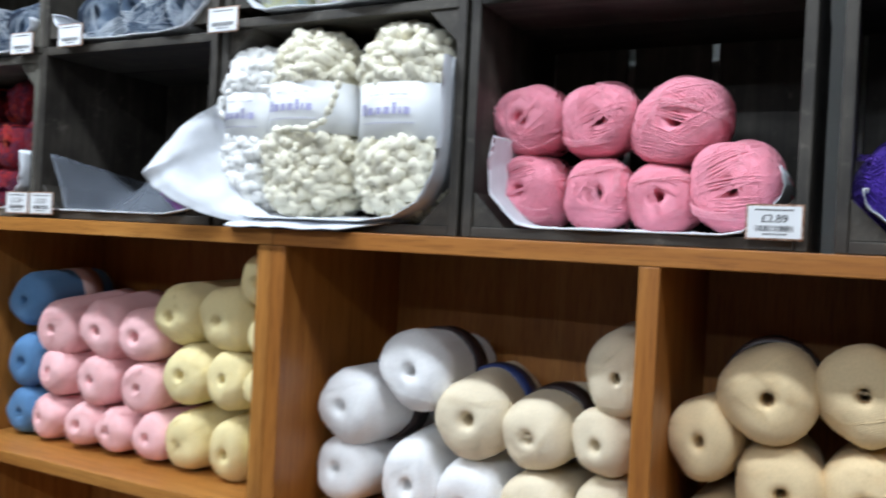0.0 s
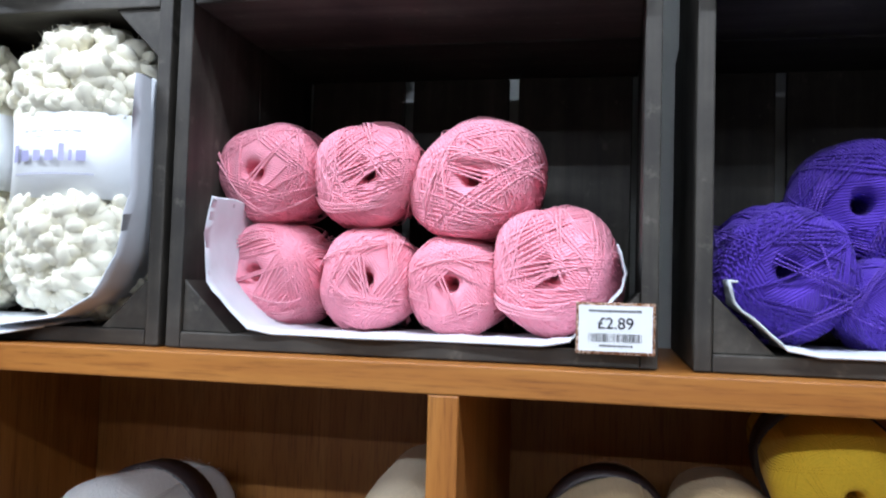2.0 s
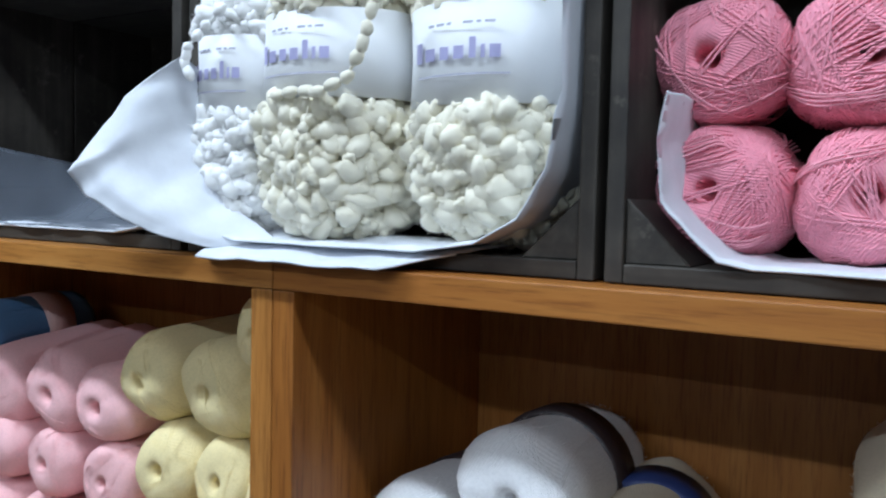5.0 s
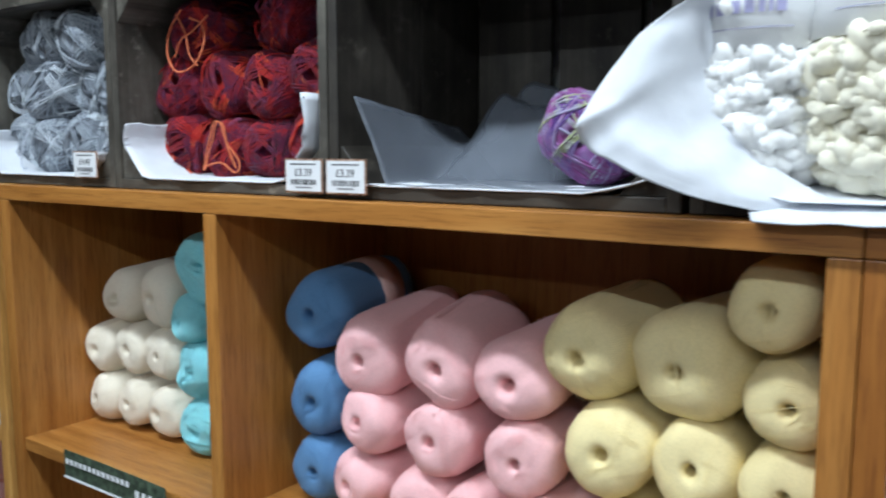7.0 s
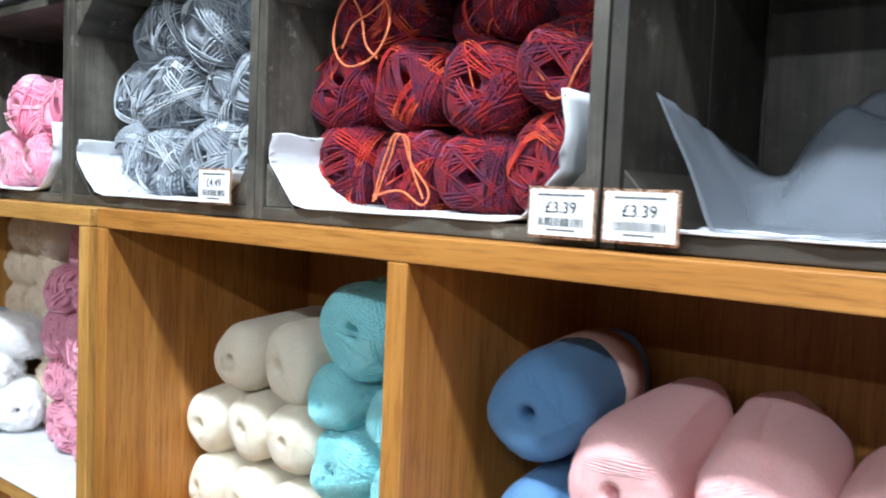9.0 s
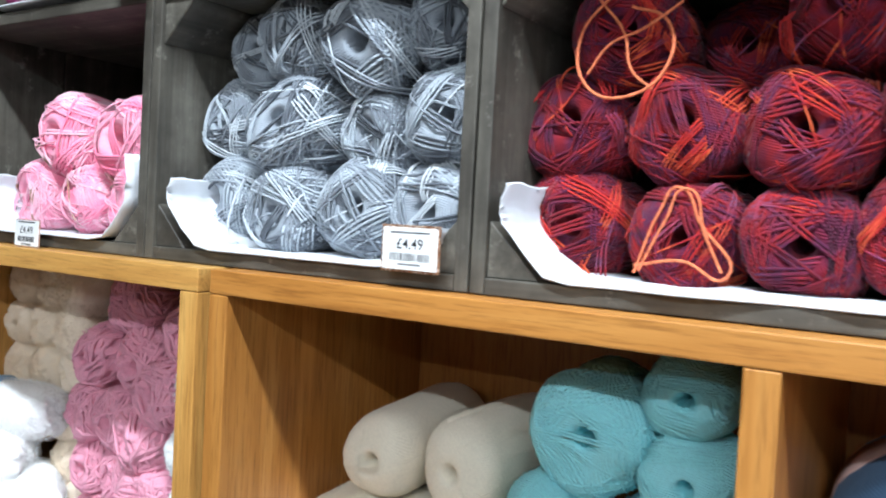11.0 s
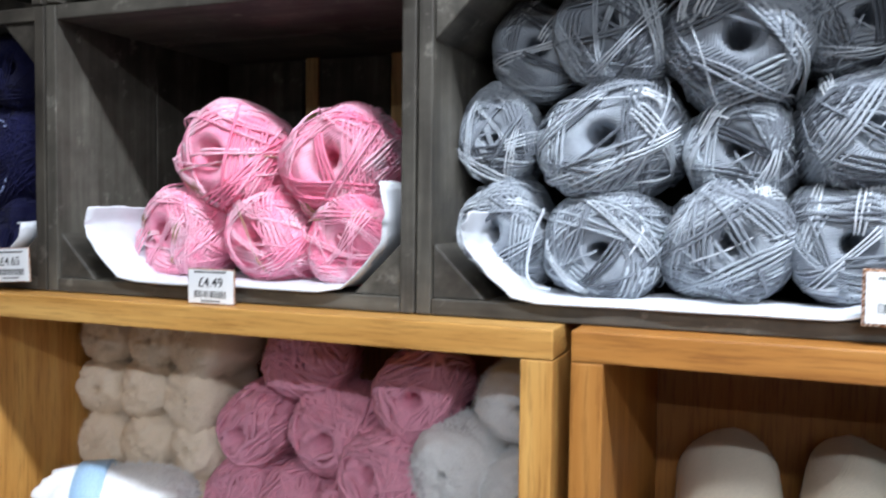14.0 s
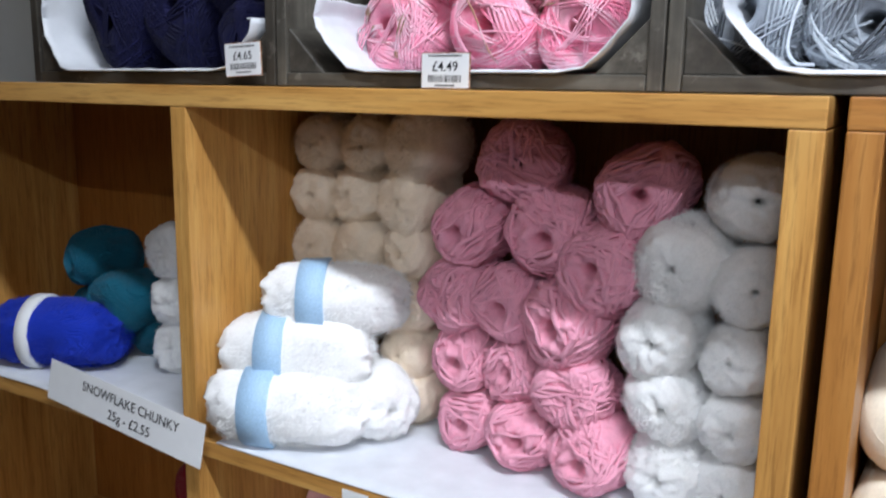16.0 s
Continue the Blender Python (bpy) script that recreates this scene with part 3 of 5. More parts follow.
def wrap_loops(seed, length, bands, strands, radius, spread, steps=34, loose=0.0, rough=0.0, lump=0.0, hole=0.2, proud=0.0):
    """Strands wound round a skein: bands of loops beside each other, that pass the hole at its rim."""
    rng = random.Random(seed - 1)
    off = Vector((rng.uniform(0, 90), rng.uniform(0, 90), rng.uniform(0, 90)))
    rng = random.Random(seed)
    vs, fs = [], []
    for _ in range(bands):
        phi = rng.uniform(0, 2 * math.pi)
        side_of = rng.choice((-1, 1))
        tilt = side_of * rng.uniform(0.0, 0.40)
        n = Vector((math.cos(phi) * math.cos(tilt), math.sin(tilt), math.sin(phi) * math.cos(tilt)))
        u = n.orthogonal().normalized()
        v = n.cross(u)
        c0 = side_of * (max(0.03, hole * 1.30 / length - abs(math.sin(tilt))) + rng.uniform(0.0, 0.30))
        few = rng.random() < 0.22
        if few:
            c0 = rng.uniform(-0.4, 0.4)
        twist = rng.uniform(-0.5, 0.5)
        span = rng.uniform(3.2, 6.2832)
        begin = rng.uniform(0, 6.28)
        closed = span > 5.4
        base = 0
        for s in range(rng.randint(1, 3) if few else rng.randint(max(1, strands - 2), strands + 2)):
            c = max(-0.88, min(0.88, c0 + side_of * s * spread))
            rad = radius * rng.uniform(0.85, 1.15)
            last, base = (base if s else None), len(vs)
            pts = []
            lift0 = rng.uniform(0.0, min(0.03, radius * 0.7)) + loose * rng.random()
            for k in range(steps):
                f = begin + (2 * math.pi if closed else span) * k / (steps if closed else steps - 1)
                cc = c + twist * 0.12 * math.sin(f * 2 + c0) + 0.012 * math.sin(f * 5 + s) + rough * 0.05 * math.sin(f * 11 + s * 2)
                w = math.sqrt(1 - cc * cc)
                d = (u * math.cos(f) + v * math.sin(f)) * w + n * cc
                lift = 1.0 + lift0 + proud - 0.005
                if not closed and (k == 0 or k == steps - 1):
                    lift = 0.95
                p = d * reach(d, length)
                pts.append(p * (lift + lump * noise.noise(p * 1.1 + off)))
            cnt = len(pts)
            for k in range(cnt):
                p = pts[k]
                tang = (pts[(k + 1) % cnt] - pts[k - 1]) if closed or 0 < k < cnt - 1 else (pts[min(k + 1, cnt - 1)] - pts[max(k - 1, 0)])
                tang.normalize()
                up = p.normalized()
                side = tang.cross(up).normalized()
                up = side.cross(tang)
                rr = rad * (1 + rough * rng.uniform(-1, 1))
                for q in range(4):
                    an = q * math.pi / 2 + 0.785
                    vs.append(p + (side * math.cos(an) + up * math.sin(an)) * rr)
            if last is not None and not rough:
                fs.append((last + 3, base + 2, base + 3))
            for k in range(cnt if closed else cnt - 1):
                k2 = (k + 1) % cnt
                for q in range(4):
                    q2 = (q + 1) % 4
                    fs.append((base + k * 4 + q, base + k * 4 + q2, base + k2 * 4 + q2, base + k2 * 4 + q))
    return vs, fs


def fuzz(seed, length, count, long, thick=0.006):
    """Fine loose fibres that stand off a skein."""
    rng = random.Random(seed)
    vs, fs = [], []
    for _ in range(count):
        d = Vector((rng.gauss(0, 1), rng.gauss(0, 1.2), rng.gauss(0, 1))).normalized()
        if d.y > 0.75:
            continue
        p = d * reach(d, length) * 0.99
        lean = (d + Vector((rng.gauss(0, 0.6), rng.gauss(0, 0.6), rng.gauss(0, 0.6)))).normalized()
        side = lean.orthogonal().normalized() * thick
        tip = p + lean * long * rng.uniform(0.4, 1.2)
        b = len(vs)
        vs += [p - side, p + side, tip]
        fs.append((b, b + 1, b + 2))
    return vs, fs


# how each sort of yarn is wound: length to radius, lumps, fine lumps, hole, bands, strands, strand radius, spacing, looseness, fibres, fibre length
WIND = {
    "wound": (1.25, 0.15, 0.012, 0.17, 22, 6, 0.023, 0.046, 0.015, 200, 0.05),
    "loose": (1.20, 0.20, 0.02, 0.22, 22, 7, 0.031, 0.056, 0.04, 60, 0.06),
    "soft": (1.05, 0.12, 0.014, 0.15, 7, 4, 0.011, 0.036, 0.0, 600, 0.05),
    "chenille": (1.25, 0.18, 0.13, 0.19, 13, 2, 0.056, 0.12, 0.02, 4200, 0.12),
    "fluffy": (1.30, 0.13, 0.085, 0.10, 0, 1, 0.040, 0.12, 0.0, 8500, 0.15),
}
CACHE = {}
LONG = {"soft": 0.90}


def drawn_out(vs, kind):
    """Lengthens the middle of a skein and leaves its ends round."""
    more = LONG.get(kind, 0.0)
    if more:
        for v in vs:
            v.y += more * max(-1.0, min(1.0, v.y / 0.35))
    return vs


CROSSING = {"wound": 6, "loose": 9}
SIZE = {"wound": 1.08, "loose": 1.055, "soft": 1.0, "chenille": 1.07, "fluffy": 1.08}


def skein_meshes(kind, colour, variant):
    key = (kind, colour, variant)
    if key not in CACHE:
        L, lump, fine, hole, bands, strands, rad, gap, loose, hairs, hl = WIND[kind]
        s = sum(ord(ch) for ch in kind + colour) * 7 + variant
        vs, fs = ball_body(s, L, lump, fine, hole)
        body = mesh_of("yarn_ball", drawn_out(vs, kind), fs, Y[colour], True)
        vs, fs = wrap_loops(s + 1, L, bands, strands, rad, gap, 34, loose, 0.5 if kind == "chenille" else 0.0, lump, hole)
        wraps = bands and mesh_of("strand_winding", drawn_out(vs, kind), fs, Y[colour], True)
        vs, fs = fuzz(s + 2, L, hairs, hl, {"fluffy": 0.0065, "chenille": 0.008}.get(kind, 0.006))
        hair = mesh_of("fibre_fuzz", drawn_out(vs, kind), fs, Y[colour])
        over = None
        if colour + "_top" in Y:
            over = mesh_of("crossing_strand", *wrap_loops(s + 3, L, CROSSING[kind], 2, rad * 0.62, gap * 0.85, 40, 0.02, 0.0, lump, hole, 0.028), Y[colour + "_top"], True)
        CACHE[key] = (body, wraps, hair, over)
    return CACHE[key]


def ring(r, y0, y1, length, mat, kind):
    """A paper band round a skein of radius 1."""
    vs, fs = [], []
    n = 36
    proud = 1.13 if kind == "fluffy" else 1.075
    for y, k in ((y0, 0.98), (y0, proud), (y1, proud), (y1, 0.98)):
        for i in range(n):
            f = 2 * math.pi * i / n
            d = Vector((math.cos(f), 0, math.sin(f)))
            rr = (1 - (abs(y) / length) ** BARREL) ** (1 / BARREL) * k
            vs.append(Vector((d.x * rr, y, d.z * rr)))
    vs = drawn_out(vs, kind)
    for j in range(3):
        for i in range(n):
            fs.append((j * n + i, j * n + (i + 1) % n, (j + 1) * n + (i + 1) % n, (j + 1) * n + i))
    return mesh_of("label_band", vs, fs, mat, True)


COUNT = [0]


def ball(kind, colour, x, z, rx, rz, y, label, group, turn=(0, 0, 0), band=None, deep=None):
    """A ball whose front end looks out at y."""
    COUNT[0] += 1
    rng = random.Random(COUNT[0] * 31)
    body, wraps, hair, over = skein_meshes(kind, colour, COUNT[0] % 5)
    L = WIND[kind][0] + LONG.get(kind, 0.0)
    ob = tagged(new("yarn_ball", body), label, "yarn ball", group)
    ry = deep or (rx + rz) / 2
    roll = rng.uniform(-180, 180) if abs(rx - rz) < 0.2 * rx else rng.choice((0, 180))
    a = turn[0] + rng.uniform(-6, 6)
    c = turn[2] + rng.uniform(-9, 9)
    m = pose(x, y + L * ry * 0.98, z, a, 0, c) @ Matrix.Diagonal((rx, ry, rz, 1)) @ pose(0, 0, 0, 0, roll, 0)
    spin = pose(x, y + L * ry * 0.98, z, a, roll if abs(rx - rz) < 0.2 * rx else 0, c)
    ob.matrix_world = spin @ Matrix.Diagonal((rx, ry, rz, 1))
    if wraps:
        tagged(child("strand_winding", wraps, ob), kind="stuff")
    if over:
        tagged(child("crossing_strand", over, ob), kind="stuff")
    tagged(child("fibre_fuzz", hair, ob), kind="stuff")
    if band:
        y0, y1, mat, lab = band
        key = ("ring", kind, y0, y1, mat.name)
        if key not in CACHE:
            CACHE[key] = ring(1, y0, y1, WIND[kind][0], mat, kind)
        child("label_band", CACHE[key], ob, lab)
    return ob


def balls(kind, colour, rows, y, label, group, **kw):
    for r in rows:
        front = y + (r[4] if len(r) > 4 else 0.0)
        ball(kind, colour, r[0], r[1], r[2] * SIZE[kind], r[3] * SIZE[kind], front, label, group, **kw)


# candy pink crate
balls("wound", "pink", [(1.620, 1.423, 0.050, 0.047), (1.717, 1.421, 0.050, 0.048), (1.826, 1.414, 0.057, 0.052, 0.0), (1.627, 1.321, 0.048, 0.049),
                        (1.724, 1.319, 0.044, 0.046), (1.811, 1.316, 0.043, 0.044), (1.903, 1.331, 0.053, 0.056, -0.012)],
      0.082, "candy pink glittery ball of yarn in a crate", "candy pink balls in the crate")
# violet crate
balls("wound", "purple", [(2.091, 1.332, 0.056, 0.056, -0.008), (2.166, 1.396, 0.055, 0.052, 0.03), (2.181, 1.306, 0.042, 0.037), (2.262, 1.325, 0.05, 0.05), (2.27, 1.42, 0.05, 0.048, 0.02)],
      0.075, "violet ball of yarn in a crate", "violet balls in the crate")
# red variegated crate
balls("loose", "red", [(0.333, 1.313, 0.049, 0.046), (0.433, 1.309, 0.045, 0.043), (0.522, 1.309, 0.047, 0.042), (0.606, 1.320, 0.046, 0.047), (0.326, 1.400, 0.047, 0.047),
                       (0.428, 1.398, 0.045, 0.047), (0.522, 1.394, 0.046, 0.046), (0.612, 1.405, 0.046, 0.040), (0.372, 1.478, 0.047, 0.045), (0.545, 1.482, 0.045, 0.042),
                       (0.625, 1.482, 0.04, 0.036, 0.03), (0.455, 1.48, 0.04, 0.04, 0.09)],
      0.098, "red, plum and orange variegated ball of yarn", "red variegated balls in the crate")
def loose_strand(name, pts, r, mat, label):
    cu = bpy.data.curves.new(name, "CURVE")
    cu.dimensions, cu.bevel_depth, cu.bevel_resolution, cu.resolution_u = "3D", r, 2, 8
    sp = cu.splines.new("BEZIER")
    sp.bezier_points.add(len(pts) - 1)
    for bp, p in zip(sp.bezier_points, pts):
        bp.co, bp.handle_left_type, bp.handle_right_type = p, "AUTO", "AUTO"
    cu.materials.append(mat)
    return tagged(new(name, cu), label, "yarn", "loose strands")


orange_strand = plain("orange yarn strand", (0.62, 0.155, 0.065), 0.85, 0, 0.3, 200, 0.6)
loose_strand("yarn_strand", [(0.374, 0.085, 1.505), (0.347, 0.082, 1.470), (0.356, 0.078, 1.428), (0.394, 0.074, 1.418), (0.422, 0.078, 1.440), (0.418, 0.086, 1.478), (0.388, 0.088, 1.492)], 0.0013, orange_strand, "loose orange strand looping from a red ball")
loose_strand("yarn_strand", [(0.400, 0.094, 1.278), (0.420, 0.092, 1.330), (0.433, 0.092, 1.348), (0.452, 0.092, 1.320), (0.474, 0.094, 1.280), (0.440, 0.092, 1.290), (0.400, 0.094, 1.284)], 0.0013, orange_strand, "orange strand wound about a red ball's hole")
for pts in ([(0.404, 0.093, 1.280), (0.425, 0.091, 1.322), (0.440, 0.091, 1.347), (0.456, 0.091, 1.312), (0.470, 0.093, 1.283)],
            [(0.352, 0.088, 1.440), (0.372, 0.084, 1.462), (0.400, 0.082, 1.472), (0.430, 0.086, 1.492)],
            [(0.360, 0.086, 1.500), (0.384, 0.083, 1.470), (0.392, 0.083, 1.440), (0.410, 0.082, 1.424)],
            [(0.584, 0.094, 1.422), (0.604, 0.091, 1.398), (0.620, 0.091, 1.376), (0.640, 0.095, 1.404), (0.650, 0.100, 1.424)]):
    loose_strand("yarn_strand", pts, 0.0012, orange_strand, "orange strand crossing a red ball")
grey_strand = plain("grey yarn strand", (0.50, 0.54, 0.60), 0.85, 0, 0.2, 200, 0.6)
loose_strand("yarn_strand", [(-0.040, 0.080, 1.345), (-0.050, 0.072, 1.310), (-0.047, 0.068, 1.280), (-0.030, 0.066, 1.276)], 0.0014, grey_strand, "loose grey strand hanging between two balls")
# grey crate
balls("loose", "grey", [(-0.086, 1.317, 0.041, 0.048, 0.01), (0.010, 1.313, 0.050, 0.046), (0.111, 1.318, 0.048, 0.050), (0.204, 1.318, 0.046, 0.049), (-0.096, 1.410, 0.036, 0.044, 0.02),
                        (0.010, 1.404, 0.060, 0.049), (0.122, 1.396, 0.046, 0.042, 0.02), (0.212, 1.409, 0.046, 0.048), (-0.066, 1.489, 0.040, 0.044, 0.03), (0.016, 1.497, 0.049, 0.046),
                        (0.115, 1.484, 0.055, 0.052, -0.005), (0.203, 1.495, 0.040, 0.042, 0.01)],
      0.072, "light and dark grey variegated ball of yarn", "grey variegated balls in the crate")
# pink variegated crate
balls("loose", "pinkvar", [(-0.442, 1.316, 0.049, 0.045), (-0.327, 1.313, 0.048, 0.044), (-0.236, 1.313, 0.044, 0.043), (-0.386, 1.392, 0.054, 0.053), (-0.260, 1.390, 0.055, 0.049)],
      0.068, "pink variegated ball of yarn in a crate", "pink variegated balls in the crate")
# lilac ball, navy crate
ball("loose", "lilacvar", 0.992, 1.322, 0.046, 0.050, 0.075, "lilac, plum and lime variegated ball of yarn", "odd balls")
balls("wound", "navy", [(-0.665, 1.395, 0.052, 0.062), (-0.655, 1.305, 0.045, 0.038), (-0.765, 1.34, 0.058, 0.070), (-0.880, 1.34, 0.058, 0.070), (-0.775, 1.47, 0.055, 0.060), (-0.885, 1.47, 0.055, 0.055), (-0.655, 1.495, 0.045, 0.045)],
      0.060, "dark navy ball of yarn in a crate", "navy balls in the crate")
# upper crates
UL, UR = 1.549 + 0.012, 1.578 + 0.012
balls("wound", "magenta", [(1.655, UR + 0.05, 0.055, 0.048), (1.765, UR + 0.05, 0.055, 0.048)], 0.060, "dark magenta ball of yarn in the upper crate", "magenta balls")
balls("loose", "magenta", [(-0.46, UL + 0.05, 0.055, 0.048), (-0.35, UL + 0.05, 0.052, 0.048), (-0.25, UL + 0.05, 0.048, 0.046)], 0.055, "plum ball of yarn in the upper crate", "plum balls")
balls("loose", "navywhite", [(0.80, UL + 0.062, 0.05, 0.048), (0.90, UL + 0.062, 0.05, 0.048), (1.01, UL + 0.062, 0.052, 0.048)], 0.06, "navy ball of yarn with white flecks", "navy flecked balls")
balls("loose", "navywhite", [(0.36, UL + 0.05, 0.05, 0.048), (0.47, UL + 0.05, 0.05, 0.048), (0.60, UL + 0.05, 0.052, 0.048)], 0.06, "navy ball of yarn with white flecks", "navy flecked balls")
balls("loose", "pastel", [(1.20, UR + 0.05, 0.05, 0.048), (1.31, UR + 0.05, 0.05, 0.048), (1.44, UR + 0.05, 0.052, 0.048)], 0.06, "pastel variegated ball of yarn", "pastel balls")
balls("soft", "white", [(2.12, UR + 0.05, 0.05, 0.048), (2.24, UR + 0.05, 0.05, 0.048)], 0.06, "white ball of yarn in the upper crate", "white balls in the upper crate")

# pale unit, wide cubby: cream, rose and white
balls("fluffy", "cream", [(-0.628, 1.180, 0.036, 0.034), (-0.558, 1.182, 0.036, 0.035), (-0.468, 1.184, 0.042, 0.038, -0.02), (-0.634, 1.115, 0.037, 0.036), (-0.566, 1.118, 0.036, 0.036),
                            (-0.486, 1.117, 0.042, 0.037, -0.01), (-0.634, 1.046, 0.037, 0.036), (-0.566, 1.048, 0.036, 0.036), (-0.488, 1.050, 0.040, 0.036), (-0.490, 0.983, 0.037, 0.035, -0.01),
                            (-0.482, 0.922, 0.038, 0.035, -0.01), (-0.476, 0.871, 0.038, 0.036, -0.01), (-0.566, 0.978, 0.037, 0.036, 0.02), (-0.634, 0.978, 0.037, 0.036, 0.02)],
      0.165, "cream fluffy chenille ball of yarn in the cubby", "cream balls in the cubby")
balls("chenille", "rose", [(-0.340, 1.172, 0.046, 0.044, 0.02), (-0.196, 1.152, 0.048, 0.042), (-0.388, 1.098, 0.038, 0.042), (-0.292, 1.100, 0.045, 0.047), (-0.224, 1.070, 0.043, 0.044, -0.02),
                           (-0.400, 1.018, 0.040, 0.043), (-0.338, 1.014, 0.037, 0.043), (-0.262, 1.008, 0.046, 0.044, -0.02), (-0.392, 0.942, 0.037, 0.038), (-0.320, 0.942, 0.037, 0.037),
                           (-0.246, 0.932, 0.038, 0.037, -0.02), (-0.380, 0.872, 0.038, 0.036), (-0.302, 0.872, 0.041, 0.037, -0.02), (-0.218, 0.873, 0.040, 0.039, -0.035)],
      0.128, "dusty rose chenille ball of yarn in the cubby", "rose balls in the cubby")
balls("fluffy", "snow", [(-0.142, 1.086, 0.044, 0.043), (-0.080, 1.156, 0.037, 0.042, 0.01), (-0.156, 1.010, 0.042, 0.037), (-0.074, 1.074, 0.034, 0.038), (-0.150, 0.944, 0.042, 0.036),
                         (-0.076, 1.004, 0.034, 0.035), (-0.138, 0.876, 0.042, 0.038), (-0.075, 0.938, 0.034, 0.034), (-0.074, 0.872, 0.034, 0.036)],
      0.105, "white fluffy ball of yarn in the cubby", "white balls in the cubby")
PALE = (0.12, 0.60, blue_band, "pale blue paper band")


def lying(colour, x, z, half, r, y, turn, band, label, group, tiltx=0):
    """A skein that lies with its side to the front."""
    ob = ball("fluffy", colour, 0, 0, r, r, 0, label, group, band=band, deep=half / WIND["fluffy"][0])
    ob.matrix_world = pose(x, y, z, 0, tiltx, turn) @ Matrix.Diagonal((r, half / WIND["fluffy"][0], r, 1))
    return ob


lying("snow", -0.548, 1.000, 0.088, 0.044, 0.115, 118, PALE, "white fluffy skein with a pale blue band", "banded white skeins", 6)
lying("snow", -0.578, 0.938, 0.090, 0.046, 0.080, 114, PALE, "white fluffy skein with a pale blue band", "banded white skeins", 3)
lying("snow", -0.572, 0.880, 0.096, 0.047, 0.050, 112, PALE, "white fluffy skein with a pale blue band", "banded white skeins")
lying("snow", -0.505, 0.879, 0.060, 0.046, 0.130, 60, None, "white fluffy skein on the tissue paper", "banded white skeins")

# pale unit, far cubby
ball("wound", "teal", -1.055, 0.985, 0.046, 0.042, 0.12, "teal ball of yarn in the far cubby", "teal balls")
ball("wound", "teal", -0.975, 0.925, 0.048, 0.048, 0.10, "teal ball of yarn in the far cubby", "teal balls")
ball("wound", "teal", -1.075, 0.885, 0.05, 0.048, 0.14, "teal ball of yarn in the far cubby", "teal balls")
ball("wound", "teal", -0.965, 0.878, 0.045, 0.043, 0.16, "teal ball of yarn in the far cubby", "teal balls")
lying("royal", -1.040, 0.886, 0.105, 0.050, 0.075, 112, (0.2, 0.42, card, "white paper band"), "royal blue skein with a white band", "blue skeins")
balls("fluffy", "snow", [(-0.880, 1.012, 0.040, 0.040), (-0.872, 0.940, 0.040, 0.040), (-0.870, 0.873, 0.040, 0.040), (-0.79, 1.00, 0.04, 0.04), (-0.79, 0.93, 0.04, 0.04), (-0.79, 0.873, 0.04, 0.04)], 0.13, "white fluffy ball of yarn in the far cubby", "white balls in the far cubby")

# middle unit, narrow cubby: ivory and turquoise
balls("soft", "ivory", [(0.112, 1.064, 0.047, 0.052, 0.01), (0.222, 1.068, 0.047, 0.053, 0.01), (0.070, 0.972, 0.043, 0.046), (0.150, 0.974, 0.042, 0.046), (0.238, 0.975, 0.044, 0.047),
                        (0.074, 0.879, 0.042, 0.045), (0.156, 0.879, 0.042, 0.045), (0.246, 0.880, 0.044, 0.046)],
      0.115, "ivory ball of soft baby yarn in the cubby", "ivory balls in the cubby")
balls("wound", "turquoise", [(0.352, 1.130, 0.056, 0.054), (0.318, 1.046, 0.042, 0.036), (0.440, 1.180, 0.040, 0.036), (0.446, 1.104, 0.040, 0.040), (0.420, 1.040, 0.050, 0.036), (0.335, 0.968, 0.044, 0.045),
                             (0.440, 0.968, 0.050, 0.045), (0.340, 0.879, 0.045, 0.045), (0.440, 0.879, 0.05, 0.045)],
      0.105, "turquoise ball of yarn in the cubby", "turquoise balls in the cubby")

# middle unit, wide cubby: blue, baby pink and lemon
BACKBAND = (0.02, 0.26, pink_band, "salmon paper band")
ball("soft", "babyblue", 0.600, 1.098, 0.049, 0.056, 0.085, "denim blue ball of baby yarn with a band", "blue balls in the cubby", band=BACKBAND)
balls("soft", "babyblue", [(0.604, 0.982, 0.046, 0.055), (0.600, 0.880, 0.046, 0.046)], 0.085, "denim blue ball of baby yarn", "blue balls in the cubby")
balls("soft", "babypink", [(0.697, 1.056, 0.052, 0.056), (0.804, 1.062, 0.050, 0.058), (0.908, 1.054, 0.053, 0.050), (0.704, 0.965, 0.046, 0.044), (0.806, 0.962, 0.048, 0.048), (0.914, 0.966, 0.048, 0.046),
                           (0.690, 0.878, 0.043, 0.044), (0.778, 0.878, 0.042, 0.044), (0.863, 0.878, 0.042, 0.044), (0.952, 0.878, 0.042, 0.044)],
      0.078, "baby pink ball of soft yarn in the cubby", "baby pink balls in the cubby")
balls("soft", "lemon", [(1.006, 1.100, 0.053, 0.053), (1.112, 1.098, 0.054, 0.058), (1.196, 1.170, 0.046, 0.044, -0.01), (1.028, 0.998, 0.050, 0.053), (1.120, 0.994, 0.046, 0.050), (1.204, 1.082, 0.040, 0.044, -0.01),
                        (1.206, 0.998, 0.040, 0.042, -0.01), (1.042, 0.888, 0.044, 0.054), (1.124, 0.888, 0.040, 0.054), (1.204, 0.893, 0.040, 0.058)],
      0.074, "lemon ball of soft yarn in the cubby", "lemon balls in the cubby")

